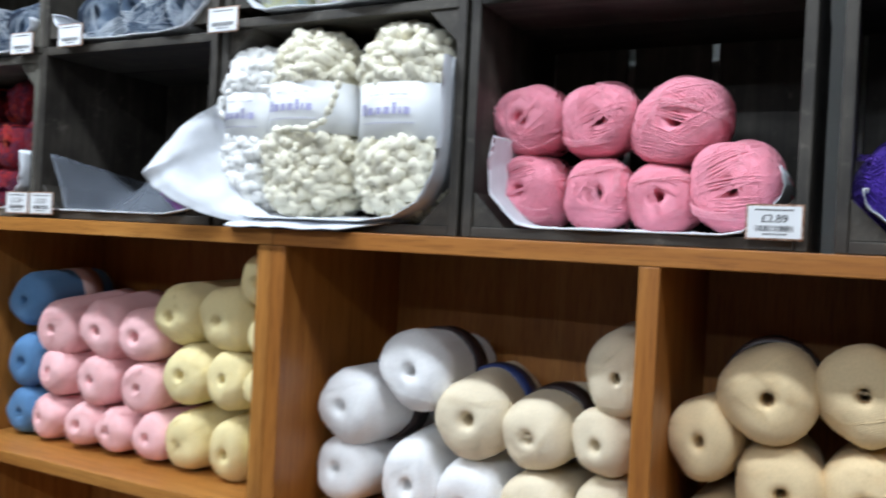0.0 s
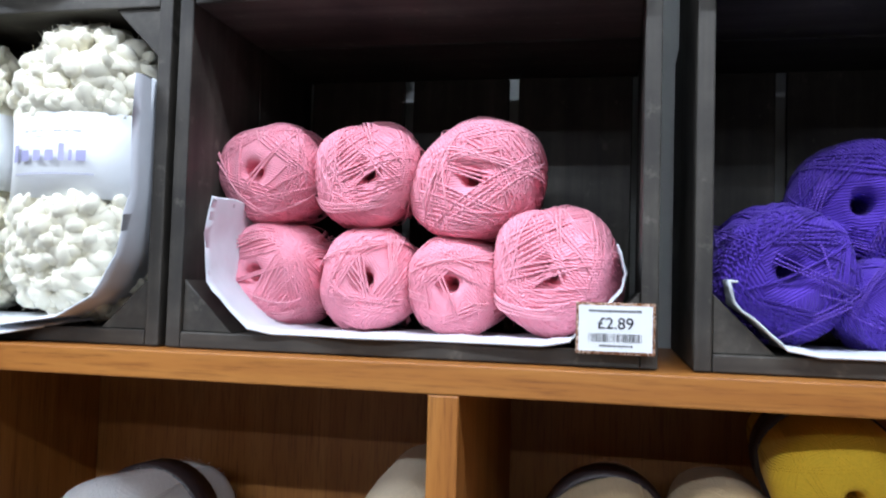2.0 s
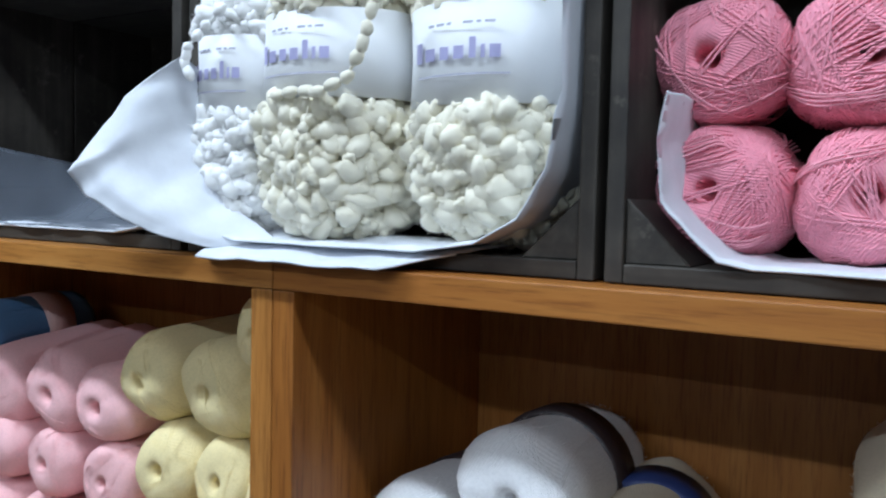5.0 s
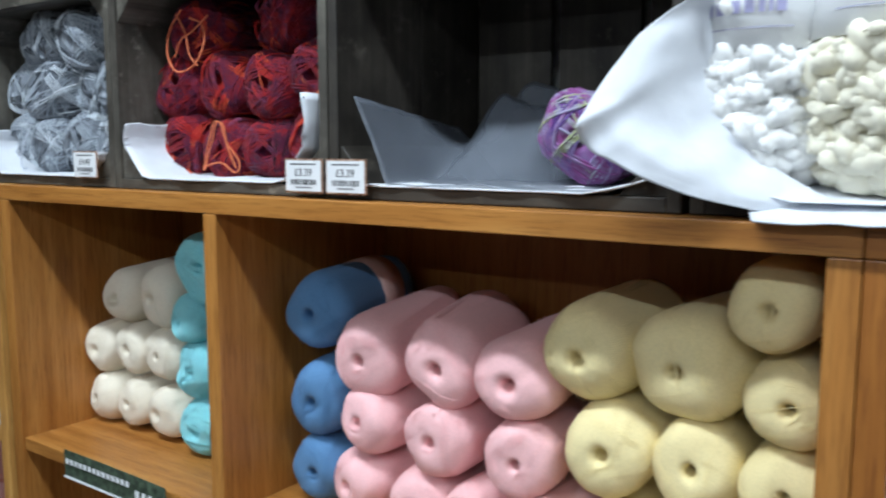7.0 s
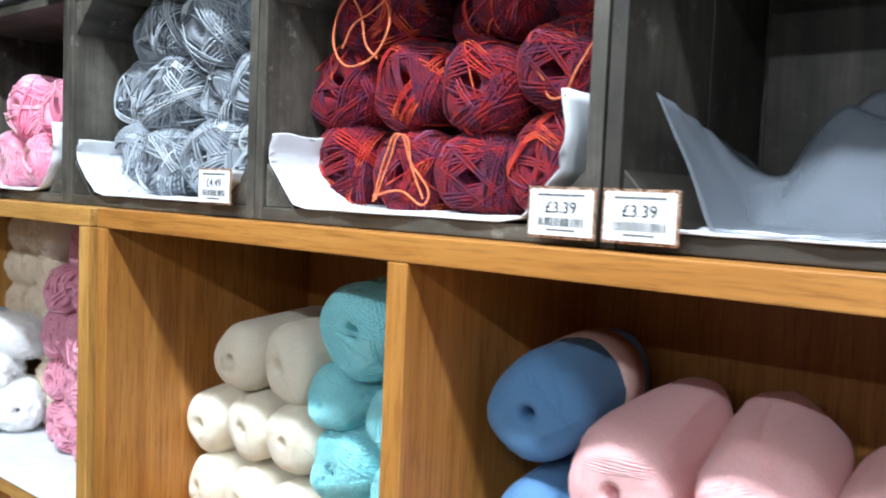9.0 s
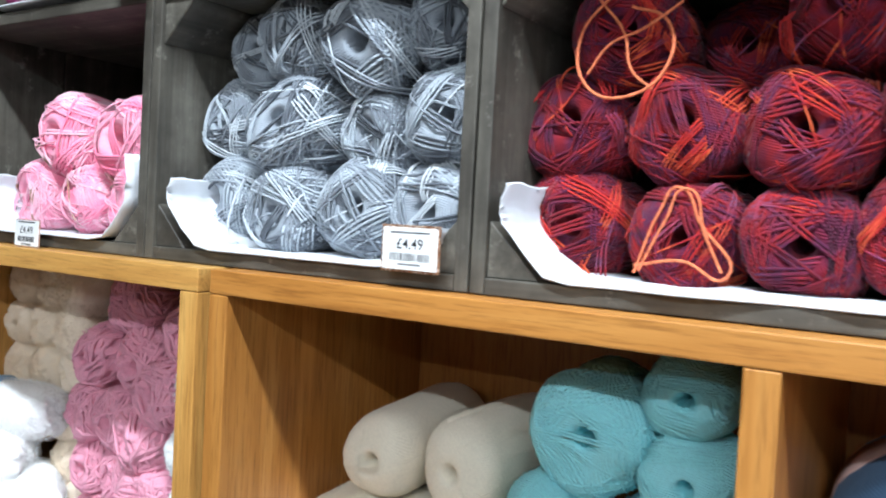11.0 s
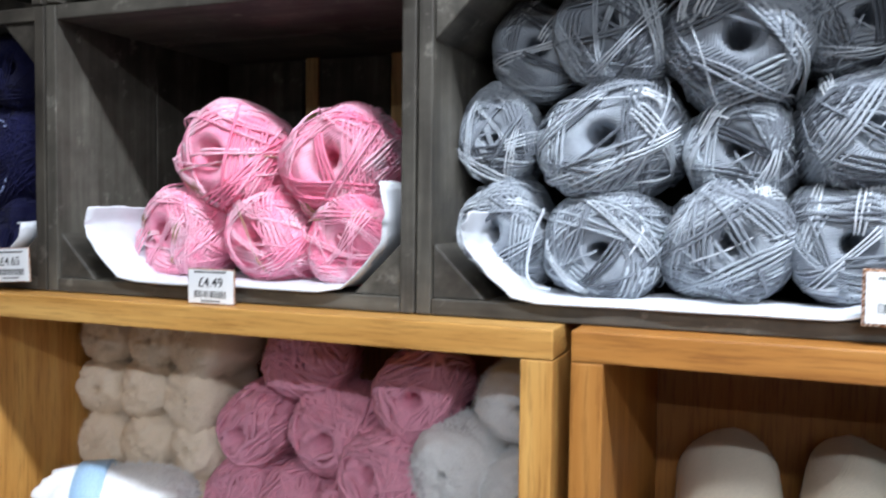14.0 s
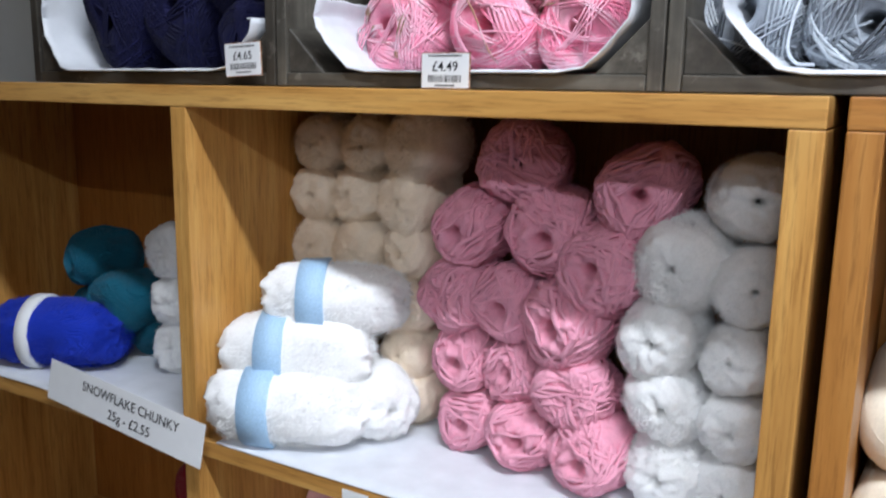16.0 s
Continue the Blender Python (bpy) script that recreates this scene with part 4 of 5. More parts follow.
# brown unit: white, ecru, beige and yellow
DARK = (-0.06, 0.14, dark_band, "black paper band")
NAVYB = (-0.05, 0.18, navy_band, "navy paper band")
balls("soft", "white", [(1.372, 0.988, 0.061, 0.060), (1.470, 1.050, 0.058, 0.062)], 0.072, "white ball of yarn with a black band", "white balls in the brown unit", band=DARK)
balls("soft", "white", [(1.355, 0.886, 0.052, 0.052), (1.466, 0.900, 0.050, 0.062), (1.566, 0.889, 0.052, 0.055)], 0.08, "white ball of yarn in the cubby", "white balls in the brown unit")
ball("soft", "ecru", 1.556, 0.998, 0.062, 0.058, 0.075, "cream ball of yarn with a navy band", "cream balls in the brown unit", band=NAVYB)
ball("soft", "ecru", 1.664, 0.992, 0.053, 0.052, 0.08, "cream ball of yarn with a black band", "cream balls in the brown unit", band=DARK)
balls("soft", "ecru", [(1.764, 1.086, 0.044, 0.055), (1.762, 0.994, 0.046, 0.042), (1.667, 0.886, 0.05, 0.053), (1.762, 0.890, 0.046, 0.058)], 0.075, "cream ball of yarn in the cubby", "cream balls in the brown unit")
ball("soft", "beige", 1.950, 1.080, 0.060, 0.058, 0.065, "beige ball of yarn with a black band", "beige balls in the brown unit", band=DARK)
balls("soft", "beige", [(1.884, 1.012, 0.042, 0.055), (2.058, 1.086, 0.055, 0.060), (1.965, 0.968, 0.054, 0.054), (2.070, 0.972, 0.052, 0.054), (1.892, 0.89, 0.048, 0.055), (1.99, 0.876, 0.05, 0.042), (2.09, 0.876, 0.05, 0.042)],
      0.075, "beige ball of soft yarn in the cubby", "beige balls in the brown unit")
ball("soft", "yellow", 2.146, 1.163, 0.060, 0.054, 0.065, "sunflower yellow ball of yarn with a band", "yellow balls in the brown unit", band=DARK)
balls("soft", "yellow", [(2.175, 1.060, 0.056, 0.050), (2.265, 1.11, 0.054, 0.055), (2.19, 0.958, 0.055, 0.052), (2.29, 0.99, 0.055, 0.06), (2.20, 0.876, 0.05, 0.042), (2.30, 0.88, 0.05, 0.046)],
      0.07, "sunflower yellow ball of yarn in the cubby", "yellow balls in the brown unit")

# lower cubbies
LZ = 0.43
balls("wound", "babyblue", [(-0.10, LZ + 0.335, 0.05, 0.048), (-0.10, LZ + 0.24, 0.05, 0.048), (-0.10, LZ + 0.145, 0.05, 0.048), (-0.10, LZ + 0.05, 0.05, 0.048)], 0.08, "blue ball of yarn in the lower cubby", "blue balls in the lower cubby")
balls("wound", "scarlet", [(-0.80, LZ + 0.335, 0.05, 0.048), (-0.80, LZ + 0.24, 0.05, 0.048), (-0.80, LZ + 0.145, 0.05, 0.048), (-0.80, LZ + 0.05, 0.05, 0.048)], 0.10, "dark red ball of yarn in the lower cubby", "red balls in the lower cubby")
balls("wound", "babypink", [(-0.61, LZ + 0.24, 0.05, 0.048), (-0.61, LZ + 0.145, 0.05, 0.048), (-0.61, LZ + 0.05, 0.05, 0.048)], 0.17, "pink ball of yarn in the lower cubby", "pink balls in the lower cubby")


# ---- popcorn yarn and its paper ----
def popcorn(x, y, z, rx, ry, rz, colour, seed, label, bandz, marks=True, taper=0.0):
    """An upright skein of bobbled yarn with a white paper band."""
    rng = random.Random(seed)
    tpl = bmesh.new()
    bmesh.ops.create_icosphere(tpl, subdivisions=2, radius=1.0)
    tv = [v.co.copy() for v in tpl.verts]
    tf = [[v.index for v in f.verts] for f in tpl.faces]
    tpl.free()
    vs, fs = [], []
    for n_blob in range(1350):
        d = Vector((rng.gauss(0, 1), rng.gauss(0, 1) - 0.5, rng.gauss(0, 1))).normalized()
        q = 3.6
        k = (math.hypot(d.x, d.y) ** q + abs(d.z) ** q) ** (-1 / q)
        if d.y > 0.6 or bandz[0] - 0.004 < d.z * k * rz < bandz[1] + 0.004:
            continue
        s = rng.choice((rng.uniform(0.0050, 0.0085), rng.uniform(0.0075, 0.0125)))
        hp = d * k * rng.uniform(0.94, 1.01)
        m = Matrix.Translation((hp.x * rx, hp.y * ry, hp.z * rz)) @ Euler((rng.random() * 6, rng.random() * 6, rng.random() * 6)).to_matrix().to_4x4() @ Matrix.Diagonal((s, s * rng.uniform(0.6, 1.0), s * rng.uniform(1.0, 1.7), 1))
        b = len(vs)
        for v in tv:
            p = m @ v
            vs.append(p + noise.noise_vector(p * 170) * 0.0030 + noise.noise_vector(p * 420) * 0.0024)
        fs += [[b + i for i in f] for f in tf]
        for _ in range(30):
            e = Vector((rng.gauss(0, 1), rng.gauss(0, 1), rng.gauss(0, 1))).normalized()
            root = m @ (e * 0.9)
            out = (m.to_3x3() @ e).normalized()
            tip = root + (out + Vector((rng.gauss(0, 0.5), rng.gauss(0, 0.5), rng.gauss(0, 0.5)))) * rng.uniform(0.0015, 0.0050)
            side = out.orthogonal().normalized() * 0.00045
            b = len(vs)
            vs += [root - side, root + side, tip]
            fs.append((b, b + 1, b + 2))
    b = len(vs)
    core = bmesh.new()
    bmesh.ops.create_icosphere(core, subdivisions=3, radius=1.0, matrix=Matrix.Diagonal((rx * 0.95, ry * 0.95, rz * 0.95, 1)))
    for v in core.verts:
        d = Vector((v.co.x / rx, v.co.y / ry, v.co.z / rz)).normalized()
        k = (math.hypot(d.x, d.y) ** 3.6 + abs(d.z) ** 3.6) ** (-1 / 3.6) * (0.945 + 0.03 * noise.noise(d * 9))
        v.co = Vector((d.x * k * rx, d.y * k * ry, d.z * k * rz))
    vs += [v.co.copy() for v in core.verts]
    fs += [[b + v.index for v in f.verts] for f in core.faces]
    core.free()
    for p in vs:
        p.x *= 1 - taper * p.z / rz
    top = tagged(empty("popcorn_skein", (x, y, z)), label, "yarn skein", "popcorn skeins in the crate")
    tagged(child("bobbled_yarn", mesh_of("bobbled_yarn", vs, fs, Y[colour], True), top), kind="stuff")
    z0, z1 = bandz
    vs, fs = [], []
    n = 40
    for zz, k in ((z0, 0.97), (z0, 1.05), ((z0 + z1) / 2, 1.03), (z1, 1.05), (z1, 0.97)):
        for i in range(n):
            f = 2 * math.pi * i / n
            w = 1 + 0.02 * math.sin(3 * f + seed)
            vs.append((math.cos(f) * rx * k * w * (1 - taper * zz / rz), math.sin(f) * ry * k * w, zz))
    for j in range(4):
        for i in range(n):
            fs.append((j * n + i, j * n + (i + 1) % n, (j + 1) * n + (i + 1) % n, (j + 1) * n + i))
    sleeve = child("paper_sleeve", mesh_of("paper_sleeve", vs, fs, card, True), top, "white paper sleeve with lilac lettering")
    if marks:
        bm = bmesh.new()

        def mark(a0, a1, h0, h1):
            cs = []
            for k in range(5):
                f = math.radians(a0 + (a1 - a0) * k / 4)
                cs.append((math.cos(f) * rx * 1.075 * (1 - taper * (h0 + h1) / 2 / rz), math.sin(f) * ry * 1.075))
            lo = [bm.verts.new((cx, cy, h0)) for cx, cy in cs]
            hi = [bm.verts.new((cx, cy, h1)) for cx, cy in cs]
            for k in range(4):
                bm.faces.new((lo[k], lo[k + 1], hi[k + 1], hi[k]))

        mz = (z0 + z1) / 2
        widths = (9, 11, 8, 8, 5, 3, 8)
        a = 232.0
        for i, w in enumerate(widths):
            mark(a, a + w * 0.8, mz - 0.006, mz + (0.010 if i in (0, 4) else 0.004))
            a += w + 2
        tagged(part("wordmark", bm, lilac_ink, sleeve, "lilac wordmark shapes"), kind="stuff")
        bm = bmesh.new()
        mark(236, 300, mz - 0.0185, mz - 0.0172)
        for a0, a1 in ((246, 251), (253, 259), (261, 264), (272, 278), (280, 283), (285, 291)):
            mark(a0, a1, mz + 0.0205, mz + 0.0225)
        tagged(part("small_print", bm, pale_ink, sleeve, "pale grey small print bars"), kind="stuff")
    return top


popcorn(1.176, 0.088, 1.402, 0.060, 0.062, 0.128, "popwhite", 1, "white popcorn yarn skein with a paper sleeve", (-0.012, 0.058))
popcorn(1.285, 0.082, 1.412, 0.076, 0.066, 0.138, "popcorn", 2, "ivory popcorn yarn skein with a paper sleeve", (-0.016, 0.060), taper=0.13)
popcorn(1.446, 0.090, 1.415, 0.074, 0.066, 0.135, "popcorn", 3, "ivory popcorn yarn skein with a paper sleeve", (-0.030, 0.050))


def bobble_strand(pts, beads, size, thread, mat, label):
    """A loose thread with tufts along it."""
    rng = random.Random(len(pts) * 7 + beads)
    pts = [Vector(p) for p in pts]
    path = []
    for a, b in zip(pts, pts[1:]):
        path += [a.lerp(b, k / 6) for k in range(6)]
    path.append(pts[-1])
    vs, fs = [], []
    for i, p in enumerate(path):
        tang = (path[min(i + 1, len(path) - 1)] - path[max(i - 1, 0)]).normalized()
        side = tang.orthogonal().normalized()
        top = side.cross(tang)
        for q in range(5):
            an = q * 2 * math.pi / 5
            vs.append(p + (side * math.cos(an) + top * math.sin(an)) * thread)
        if i:
            for q in range(5):
                q2 = (q + 1) % 5
                fs.append((i * 5 - 5 + q, i * 5 - 5 + q2, i * 5 + q2, i * 5 + q))
    blob = bmesh.new()
    bmesh.ops.create_icosphere(blob, subdivisions=2, radius=1.0)
    for k in range(beads):
        i = int((k + 0.5) / beads * (len(path) - 1))
        tang = (path[min(i + 1, len(path) - 1)] - path[max(i - 1, 0)]).normalized()
        m = Matrix.Translation(path[i]) @ tang.to_track_quat("Z", "Y").to_matrix().to_4x4() @ Matrix.Diagonal((size, size, size * rng.uniform(1.2, 1.8), 1))
        b = len(vs)
        for v in blob.verts:
            p = m @ v.co
            vs.append(p + noise.noise_vector(p * 150) * size * 0.22)
        fs += [[b + v.index for v in f.verts] for f in blob.faces]
    blob.free()
    return tagged(new("yarn_strand", mesh_of("yarn_strand", vs, fs, mat, True)), label, "yarn", "loose strands")


bobble_strand([(1.378, 0.004, 1.475), (1.372, 0.001, 1.452), (1.366, 0.000, 1.430), (1.350, 0.002, 1.408), (1.318, 0.004, 1.398), (1.290, 0.006, 1.400), (1.262, 0.004, 1.396)], 11, 0.0055, 0.0014, Y["popcorn"], "loose ivory tufted strand across a paper sleeve")
bobble_strand([(1.198, 0.012, 1.482), (1.176, 0.006, 1.462), (1.160, 0.003, 1.446), (1.157, 0.003, 1.432), (1.164, 0.004, 1.418)], 7, 0.0050, 0.0012, Y["popwhite"], "loose white tufted strand hanging from a skein")
bobble_strand([(1.306, 0.006, 1.386), (1.300, -0.001, 1.350), (1.296, -0.002, 1.320), (1.292, 0.004, 1.300)], 3, 0.0045, 0.0007, Y["popcorn"], "loose ivory tufted strand down a skein")

chain_mat = plain("blue grey chain thread", (0.20, 0.24, 0.40), 0.5, 0, 0.5, 300)
bobble_strand([(-0.664 + 0.021 * math.cos(k * 0.46 + 0.3), 0.0575 + 0.004 * math.sin(k * 0.46), 1.394 + 0.044 * math.sin(k * 0.46 + 0.3)) for k in range(13)], 26, 0.0013, 0.0002, chain_mat, "pale chained thread round a navy ball's hole")


def sheet(name, corners, nu, nv, amp, seed, mat, label, thick=0.0016):
    """A crumpled sheet between four corners."""
    a, b, c, d = (Vector(p) for p in corners)
    up, dn = [], []
    nrm = (b - a).cross(d - a).normalized()
    for j in range(nv + 1):
        v = j / nv
        for i in range(nu + 1):
            u = i / nu
            p = (a * (1 - u) + b * u) * (1 - v) + (d * (1 - u) + c * u) * v
            w = noise.noise(Vector((u * 4, v * 4, seed * 3.1))) + 0.5 * noise.noise(Vector((u * 9, v * 9, seed * 5.3)))
            p = p + nrm * amp * w
            up.append(p)
            dn.append(p - nrm * thick)
    n = nu + 1
    m = len(up)
    fs = []
    for j in range(nv):
        for i in range(nu):
            q = (j * n + i, j * n + i + 1, (j + 1) * n + i + 1, (j + 1) * n + i)
            fs.append(q)
            fs.append(tuple(m + k for k in reversed(q)))
    rim = [i for i in range(n)] + [j * n + nu for j in range(1, nv + 1)] + [nv * n + i for i in range(nu - 1, -1, -1)] + [j * n for j in range(nv - 1, 0, -1)]
    for k, i in enumerate(rim):
        i2 = rim[(k + 1) % len(rim)]
        fs.append((i, m + i, m + i2, i2))
    me = mesh_of(name, up + dn, fs, mat, True)
    return tagged(new(name, me), label, "paper", "loose papers")


# the tissue that hangs out of the popcorn crate
def hanging_tissue():
    """The fan of tissue at the crate's open side: a rounded outer rim, gathered towards the skeins."""
    rim = []
    curve = [((1.150, 1.440), (1.085, 1.414), (1.063, 1.340)), ((1.063, 1.340), (1.050, 1.316), (1.079, 1.302)), ((1.080, 1.303), (1.138, 1.266), (1.215, 1.258))]
    for p, c, q in curve:
        for k in range(12):
            u = k / 12
            rim.append(tuple((1 - u) ** 2 * p[n] + 2 * u * (1 - u) * c[n] + u * u * q[n] for n in (0, 1)))
    rim.append((1.215, 1.258))
    up, dn = [], []
    rows, n = 22, len(rim)
    for j in range(rows + 1):
        v = j / rows
        for i, (x, z) in enumerate(rim):
            u = i / (n - 1)
            ix, iz = 1.140 + 0.025 * u + 0.075 * u ** 4, 1.425 - 0.155 * u
            px, pz = x + (ix - x) * v, z + (iz - z) * v
            py = 0.012 - 0.062 * math.sin(u * math.pi) ** 0.8 * (1 - v) + 0.022 * v - 0.016 * math.sin(v * math.pi) * (0.4 + 0.6 * math.sin(u * math.pi)) + 0.016 * (abs(math.sin(u * 7.5 + 1.6 * v)) - 0.5) * (1 - 0.5 * v) + 0.004 * math.sin(u * 17 + 3 * v) + 0.012 * (abs(noise.noise(Vector((px * 16 + pz * 9, pz * 17, 2)))) - 0.2) + 0.004 * noise.noise(Vector((px * 40, pz * 40, 2)))
            up.append((px, py, pz))
            dn.append((px, py + 0.0016, pz))
    m = len(up)
    fs = []
    for j in range(rows):
        for i in range(n - 1):
            q = (j * n + i, j * n + i + 1, (j + 1) * n + i + 1, (j + 1) * n + i)
            fs += [q, tuple(m + k for k in reversed(q))]
    for i in range(n - 1):
        fs.append((i, m + i, m + i + 1, i + 1))
    tagged(new("tissue_paper", mesh_of("tissue_paper", up + dn, fs, paper, True)), "white tissue paper fanning out of the crate", "paper", "loose papers")


hanging_tissue()
sheet("tissue_paper", [(1.195, -0.018, 1.2545), (1.400, -0.022, 1.2545), (1.470, 0.075, 1.276), (1.16, 0.070, 1.280)], 26, 8, 0.0022, 5, paper, "white tissue paper folded over the crate's front")


def crate_tissue():
    """The creased shade-grey sheet in the emptied crate: a flap up its side, a flat front and a crumpled rise at the
    back.
    """
    nu, nv = 46, 26
    up, dn = [], []
    for j in range(nv + 1):
        v = j / nv
        y = 0.026 + 0.235 * v
        for i in range(nu + 1):
            u = i / nu
            if u < 0.26:
                k = 1 - u / 0.26
                x = 0.792 - 0.046 * k - 0.022 * v * k
                z = 1.269 + 0.098 * k ** 0.9 - 0.030 * v * k
            else:
                k = (u - 0.26) / 0.74
                x, z = 0.792 + 0.262 * k, 1.269
            back = min(1.0, max(0.0, (v - 0.30) / 0.55))
            hump = math.exp(-((x - 0.835) / 0.060) ** 2) + 0.55 * math.exp(-((x - 0.915) / 0.045) ** 2)
            z += 0.088 * back * back * (3 - 2 * back) * hump * (1 if u >= 0.26 else u / 0.26)
            p = Vector((x * 15 + y * 6, y * 17, 4.0))
            crease = 1.4 * abs(noise.noise(p)) + 0.3 * abs(noise.noise(p * 2.1)) - 0.2
            amount = 0.005 + 0.034 * back * min(1.0, hump + 0.2)
            z += max(0.0, amount * crease) if u >= 0.26 else 0.0
            x += 0.010 * crease * (1 - u / 0.26) if u < 0.26 else 0.0
            x = max(x, 0.7222)
            y2 = y + (0.004 * noise.noise(Vector((x * 40, 1.0, 2.0))) if j == 0 else 0.0)
            up.append((x, y2, z + 0.0016))
            dn.append((x, y2, z))
    n, m = nu + 1, len(up)
    fs = []
    for j in range(nv):
        for i in range(nu):
            q = (j * n + i, j * n + i + 1, (j + 1) * n + i + 1, (j + 1) * n + i)
            fs += [q, tuple(m + k for k in reversed(q))]
    rim = list(range(n)) + [j * n + nu for j in range(1, nv + 1)] + [nv * n + i for i in range(nu - 1, -1, -1)] + [j * n for j in range(nv - 1, 0, -1)]
    for k, i in enumerate(rim):
        i2 = rim[(k + 1) % len(rim)]
        fs.append((i, m + i, m + i2, i2))
    tagged(new("tissue_paper", mesh_of("tissue_paper", up + dn, fs, film, True)), "crumpled tissue sheet in an emptied crate, coloured grey as in shade", "paper", "loose papers")


crate_tissue()
# papers on the cubby floors
sheet("tissue_paper", [(-0.640, -0.001, 0.8345), (-0.060, -0.001, 0.8345), (-0.055, 0.26, 0.8345), (-0.655, 0.26, 0.8345)], 26, 12, 0.0012, 7, paper, "white tissue paper on the cubby's floor")
sheet("tissue_paper", [(-1.20, -0.001, 0.8345), (-0.71, -0.001, 0.8345), (-0.70, 0.26, 0.8345), (-1.2, 0.26, 0.8345)], 26, 12, 0.0012, 8, paper, "white tissue paper on the far cubby's floor")


# ---- price cards and signs ----
def words(text, size, mat, parent, at, name="price_text"):
    cu = bpy.data.curves.new(name, "FONT")
    cu.body, cu.size, cu.align_x, cu.align_y = text, size, "CENTER", "CENTER"
    cu.offset = 0.00012
    cu.materials.append(mat)
    ob = new(name, cu)
    ob.parent = parent
    ob.matrix_local = pose(*at, 90, 0, 0)
    return ob


def price_card(x, yy, z, price, seed, w=0.056, h=0.0355, lean=0, turn=0, roll=0, border=0.0022):
    rng = random.Random(seed)
    top = tagged(empty("price_card", (x, yy - 0.012, z)), "white price card with a copper glitter border", "price card", "price cards on the crates")
    top.rotation_euler = (radians(lean), radians(roll), radians(turn))

    def b(name, x0, x1, z0, z1, d0, d1, mat, label="", bev=0.0):
        part(name, box(x0, x1, -d1, -d0, z0, z1, bev), mat, top, label)

    b("glitter_border", -w / 2 - border, w / 2 + border, -h / 2 - border, h / 2 + border, 0.0, 0.0012, glitter, "copper glitter border", 0.0003)
    b("card_face", -w / 2, w / 2, -h / 2, h / 2, 0.0012, 0.0022, card)
    if price:
        words(price, 0.0125, ink, top, (0, -0.0024, 0.0035))
    bm = bmesh.new()
    x0 = -w * 0.36
    while x0 < w * 0.36:
        wd = rng.choice((0.0004, 0.0006, 0.0011))
        bmesh.ops.create_cube(bm, size=1.0, matrix=Matrix.Translation((x0 + wd / 2, -0.0023, -0.0072)) @ Matrix.Diagonal((wd, 0.0003, 0.0065, 1)))
        x0 += wd + rng.choice((0.0005, 0.0008, 0.0012))
    tagged(part("barcode", bm, ink, top, "black barcode"), kind="stuff")
    bm = bmesh.new()
    for cx, cz, ww, hh in ((0, 0.0135, w * 0.72, 0.0018), (0, -0.0134, w * 0.42, 0.0016)):
        x0 = cx - ww / 2
        while x0 < cx + ww / 2:
            wd = rng.uniform(0.0008, 0.0019)
            bmesh.ops.create_cube(bm, size=1.0, matrix=Matrix.Translation((x0 + wd / 2, -0.0023, cz)) @ Matrix.Diagonal((wd, 0.0003, hh, 1)))
            x0 += wd + 0.0006
    tagged(part("small_print", bm, ink, top, "small print bars"), kind="stuff")
    return top


price_card(1.957, 0.0265, 1.2845, "£2.89", 1)
price_card(0.234, 0.0260, 1.2865, "£4.49", 2)
price_card(0.680, 0.0260, 1.2785, "£3.39", 3)
price_card(0.746, 0.0250, 1.2785, "£3.39", 4)
price_card(-0.338, 0.0240, 1.2690, "£4.49", 5, 0.050, 0.031, border=0.0012)
price_card(-0.590, 0.0240, 1.2800, "£4.65", 6, 0.050, 0.034, roll=-3, border=0.0010)
for k, (px, pz) in enumerate(((1.603, 1.586), (1.955, 1.578), (2.047, 1.582), (2.145, 1.568), (-0.165, 1.559), (0.242, 1.557), (1.146, 1.572), (0.80, 1.572), (0.672, 1.566))):
    price_card(px, 0.0255, pz, "", 20 + k)


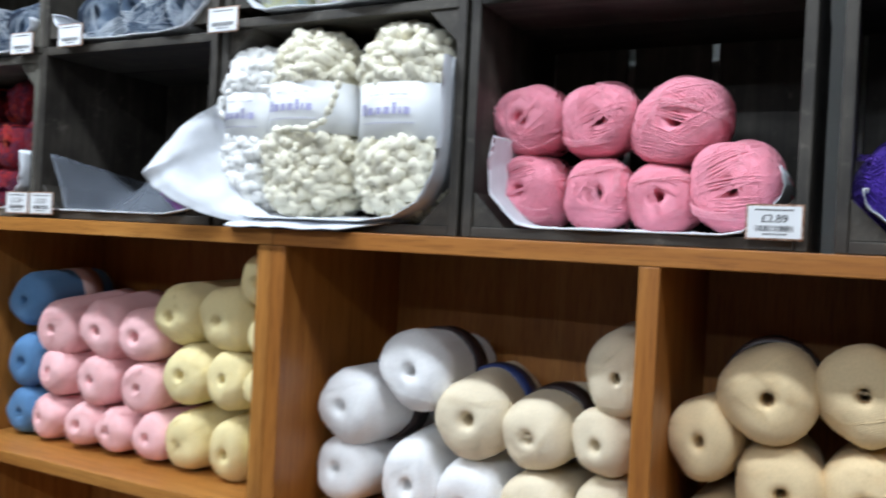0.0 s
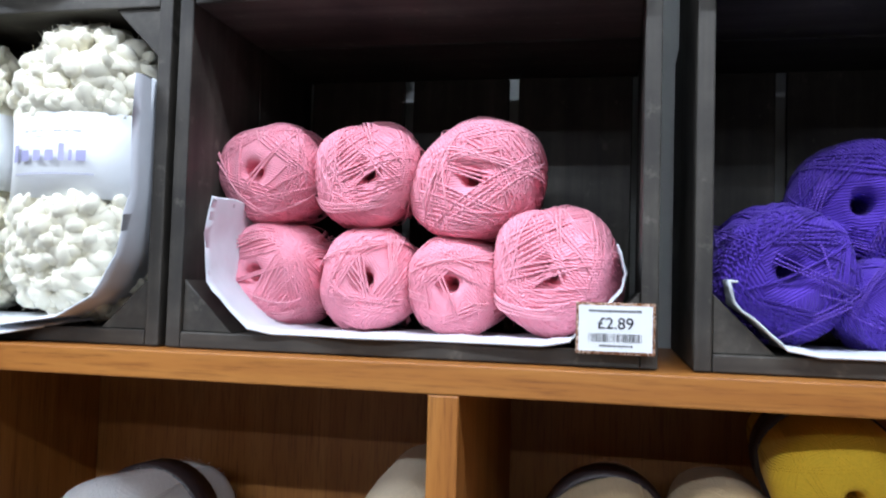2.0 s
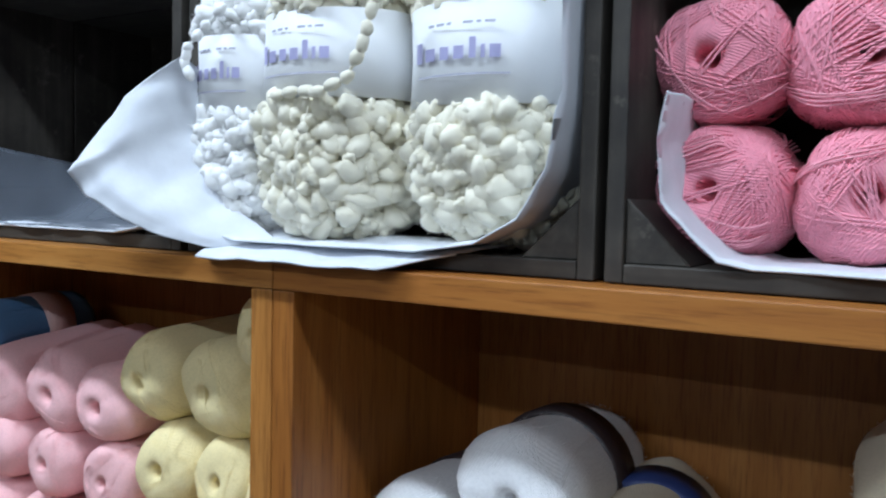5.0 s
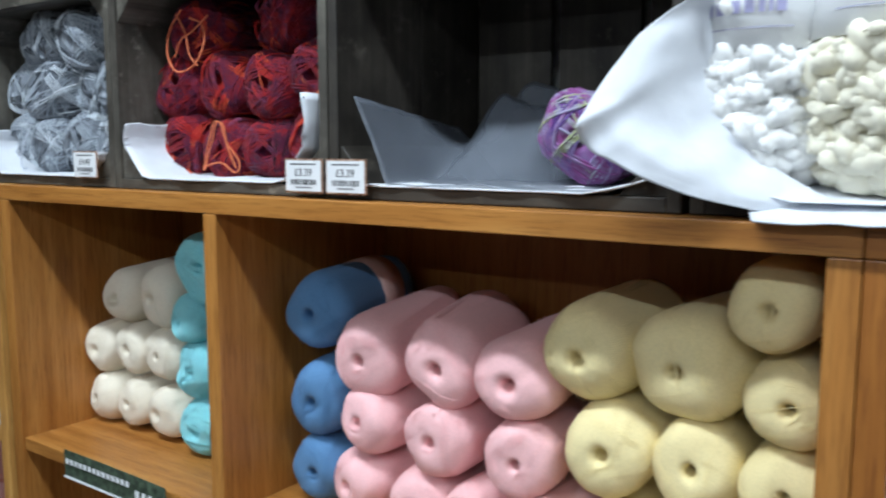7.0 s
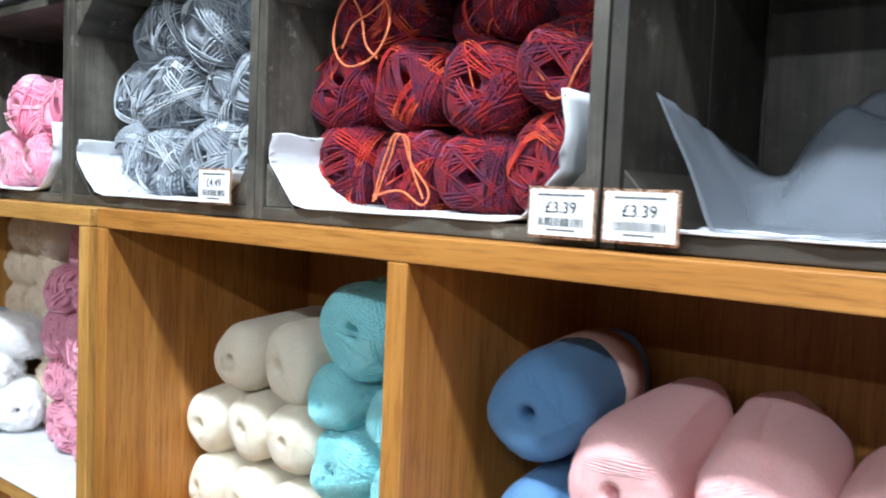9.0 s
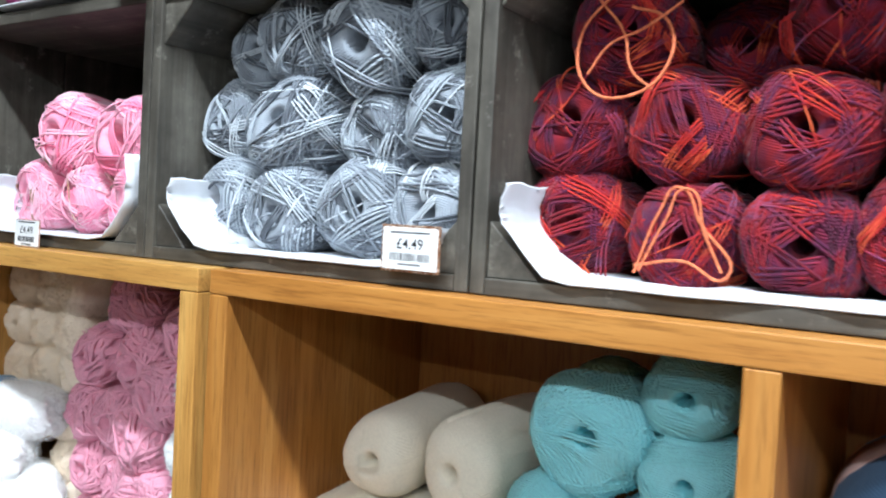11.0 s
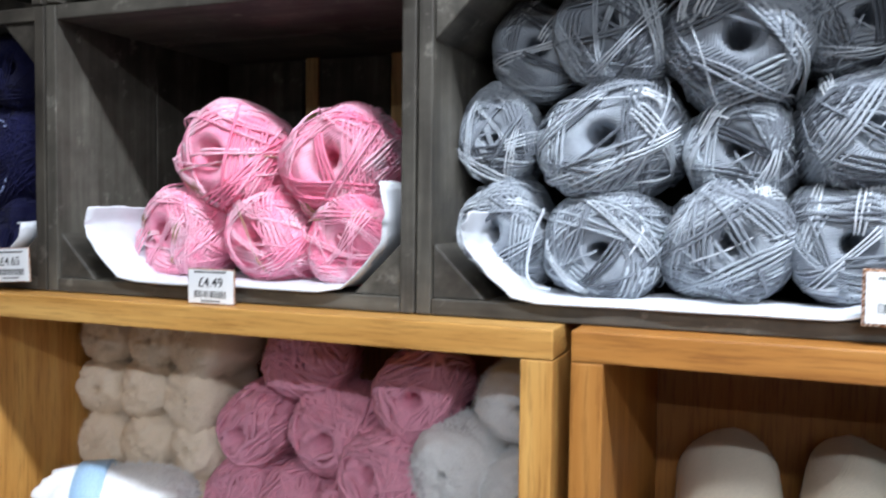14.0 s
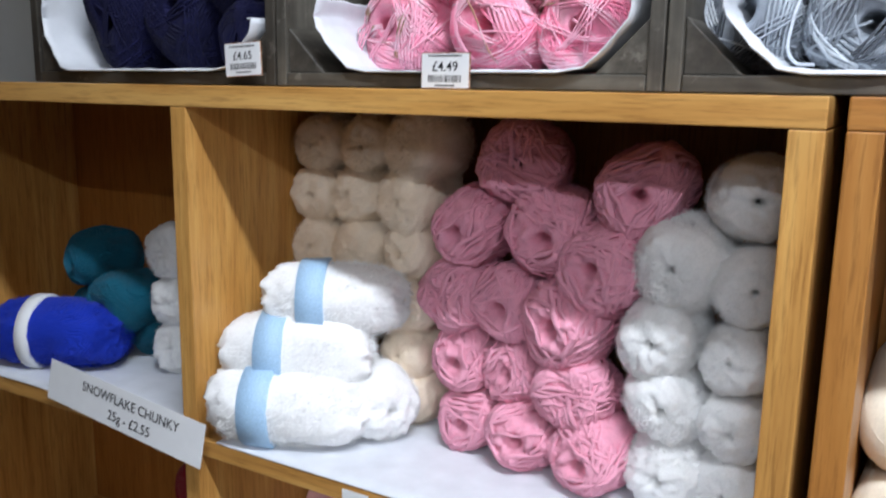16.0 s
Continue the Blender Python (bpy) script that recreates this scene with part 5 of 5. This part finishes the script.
def curved_sign(x0, x1, z0, z1, y, bow, droop, mat, label, name="shelf_sign"):
    """A strip of card that bows off a shelf's edge; droop lowers its ends."""
    top = tagged(empty(name, ((x0 + x1) / 2, y, (z0 + z1) / 2)), label, "sign", "shelf signs")
    n = 24
    vs, fs = [], []
    for k in range(n + 1):
        u = k / n
        x = (x0 + (x1 - x0) * u) - (x0 + x1) / 2
        yy = -bow * u ** 3
        dz = droop * (u ** 2)
        h = (z1 - z0) / 2
        for d in (0, 0.0012):
            vs += [(x, yy + d, -h + dz), (x, yy + d, h + dz)]
    for k in range(n):
        a = k * 4
        fs += [(a, a + 4, a + 5, a + 1), (a + 2, a + 3, a + 7, a + 6), (a + 1, a + 5, a + 7, a + 3), (a, a + 2, a + 6, a + 4)]
    fs += [(0, 1, 3, 2), (n * 4, n * 4 + 2, n * 4 + 3, n * 4 + 1)]
    child("card_strip", mesh_of("card_strip", vs, fs, mat), top)
    return top


sign = curved_sign(-0.940, -0.640, 0.820, 0.874, -0.016, 0.0, 0.0, card, "white card sign with black lettering on the shelf edge")
sign.rotation_euler = (radians(-8), radians(4.5), radians(-2))
words("SNOWFLAKE CHUNKY", 0.0180, ink, sign, (0.015, -0.0008, 0.0095), "sign_text")
words("25g - £2.55", 0.0180, ink, sign, (0.018, -0.0008, -0.0125), "sign_text")
green = curved_sign(0.160, 0.420, 0.800, 0.842, -0.003, 0.004, 0.0, green_card, "dark green patterned card sign with pale lettering")
boxpart("lower_edge", (0.160, 0.420, -0.0045, -0.0032, 0.797, 0.8), card, green, "white lower edge", 0.0)
bm = bmesh.new()
for k in range(14):
    bmesh.ops.create_cube(bm, size=1.0, matrix=Matrix.Translation((-0.115 + k * 0.012, -0.004, 0.006 - 0.0 * k)) @ Matrix.Diagonal((0.008, 0.0006, 0.008, 1)))
for k in range(4):
    bmesh.ops.create_cube(bm, size=1.0, matrix=Matrix.Translation((0.068 + k * 0.015, -0.0065, -0.006)) @ Matrix.Diagonal((0.009, 0.0006, 0.018, 1)))
tagged(part("pale_lettering", bm, card, green, "pale lettering bars"), kind="stuff")
small = tagged(empty("price_card", (-0.12, -0.006, 0.812)), "small white price ticket on the shelf edge", "price card", "shelf tickets")
part("card_face", box(-0.017, 0.017, -0.001, 0, -0.018, 0.018, 0.0), card, small)
small = tagged(empty("price_card", (-0.43, -0.006, 0.812)), "small white price ticket on the shelf edge", "price card", "shelf tickets")
part("card_face", box(-0.017, 0.017, -0.001, 0, -0.018, 0.018, 0.0), card, small)
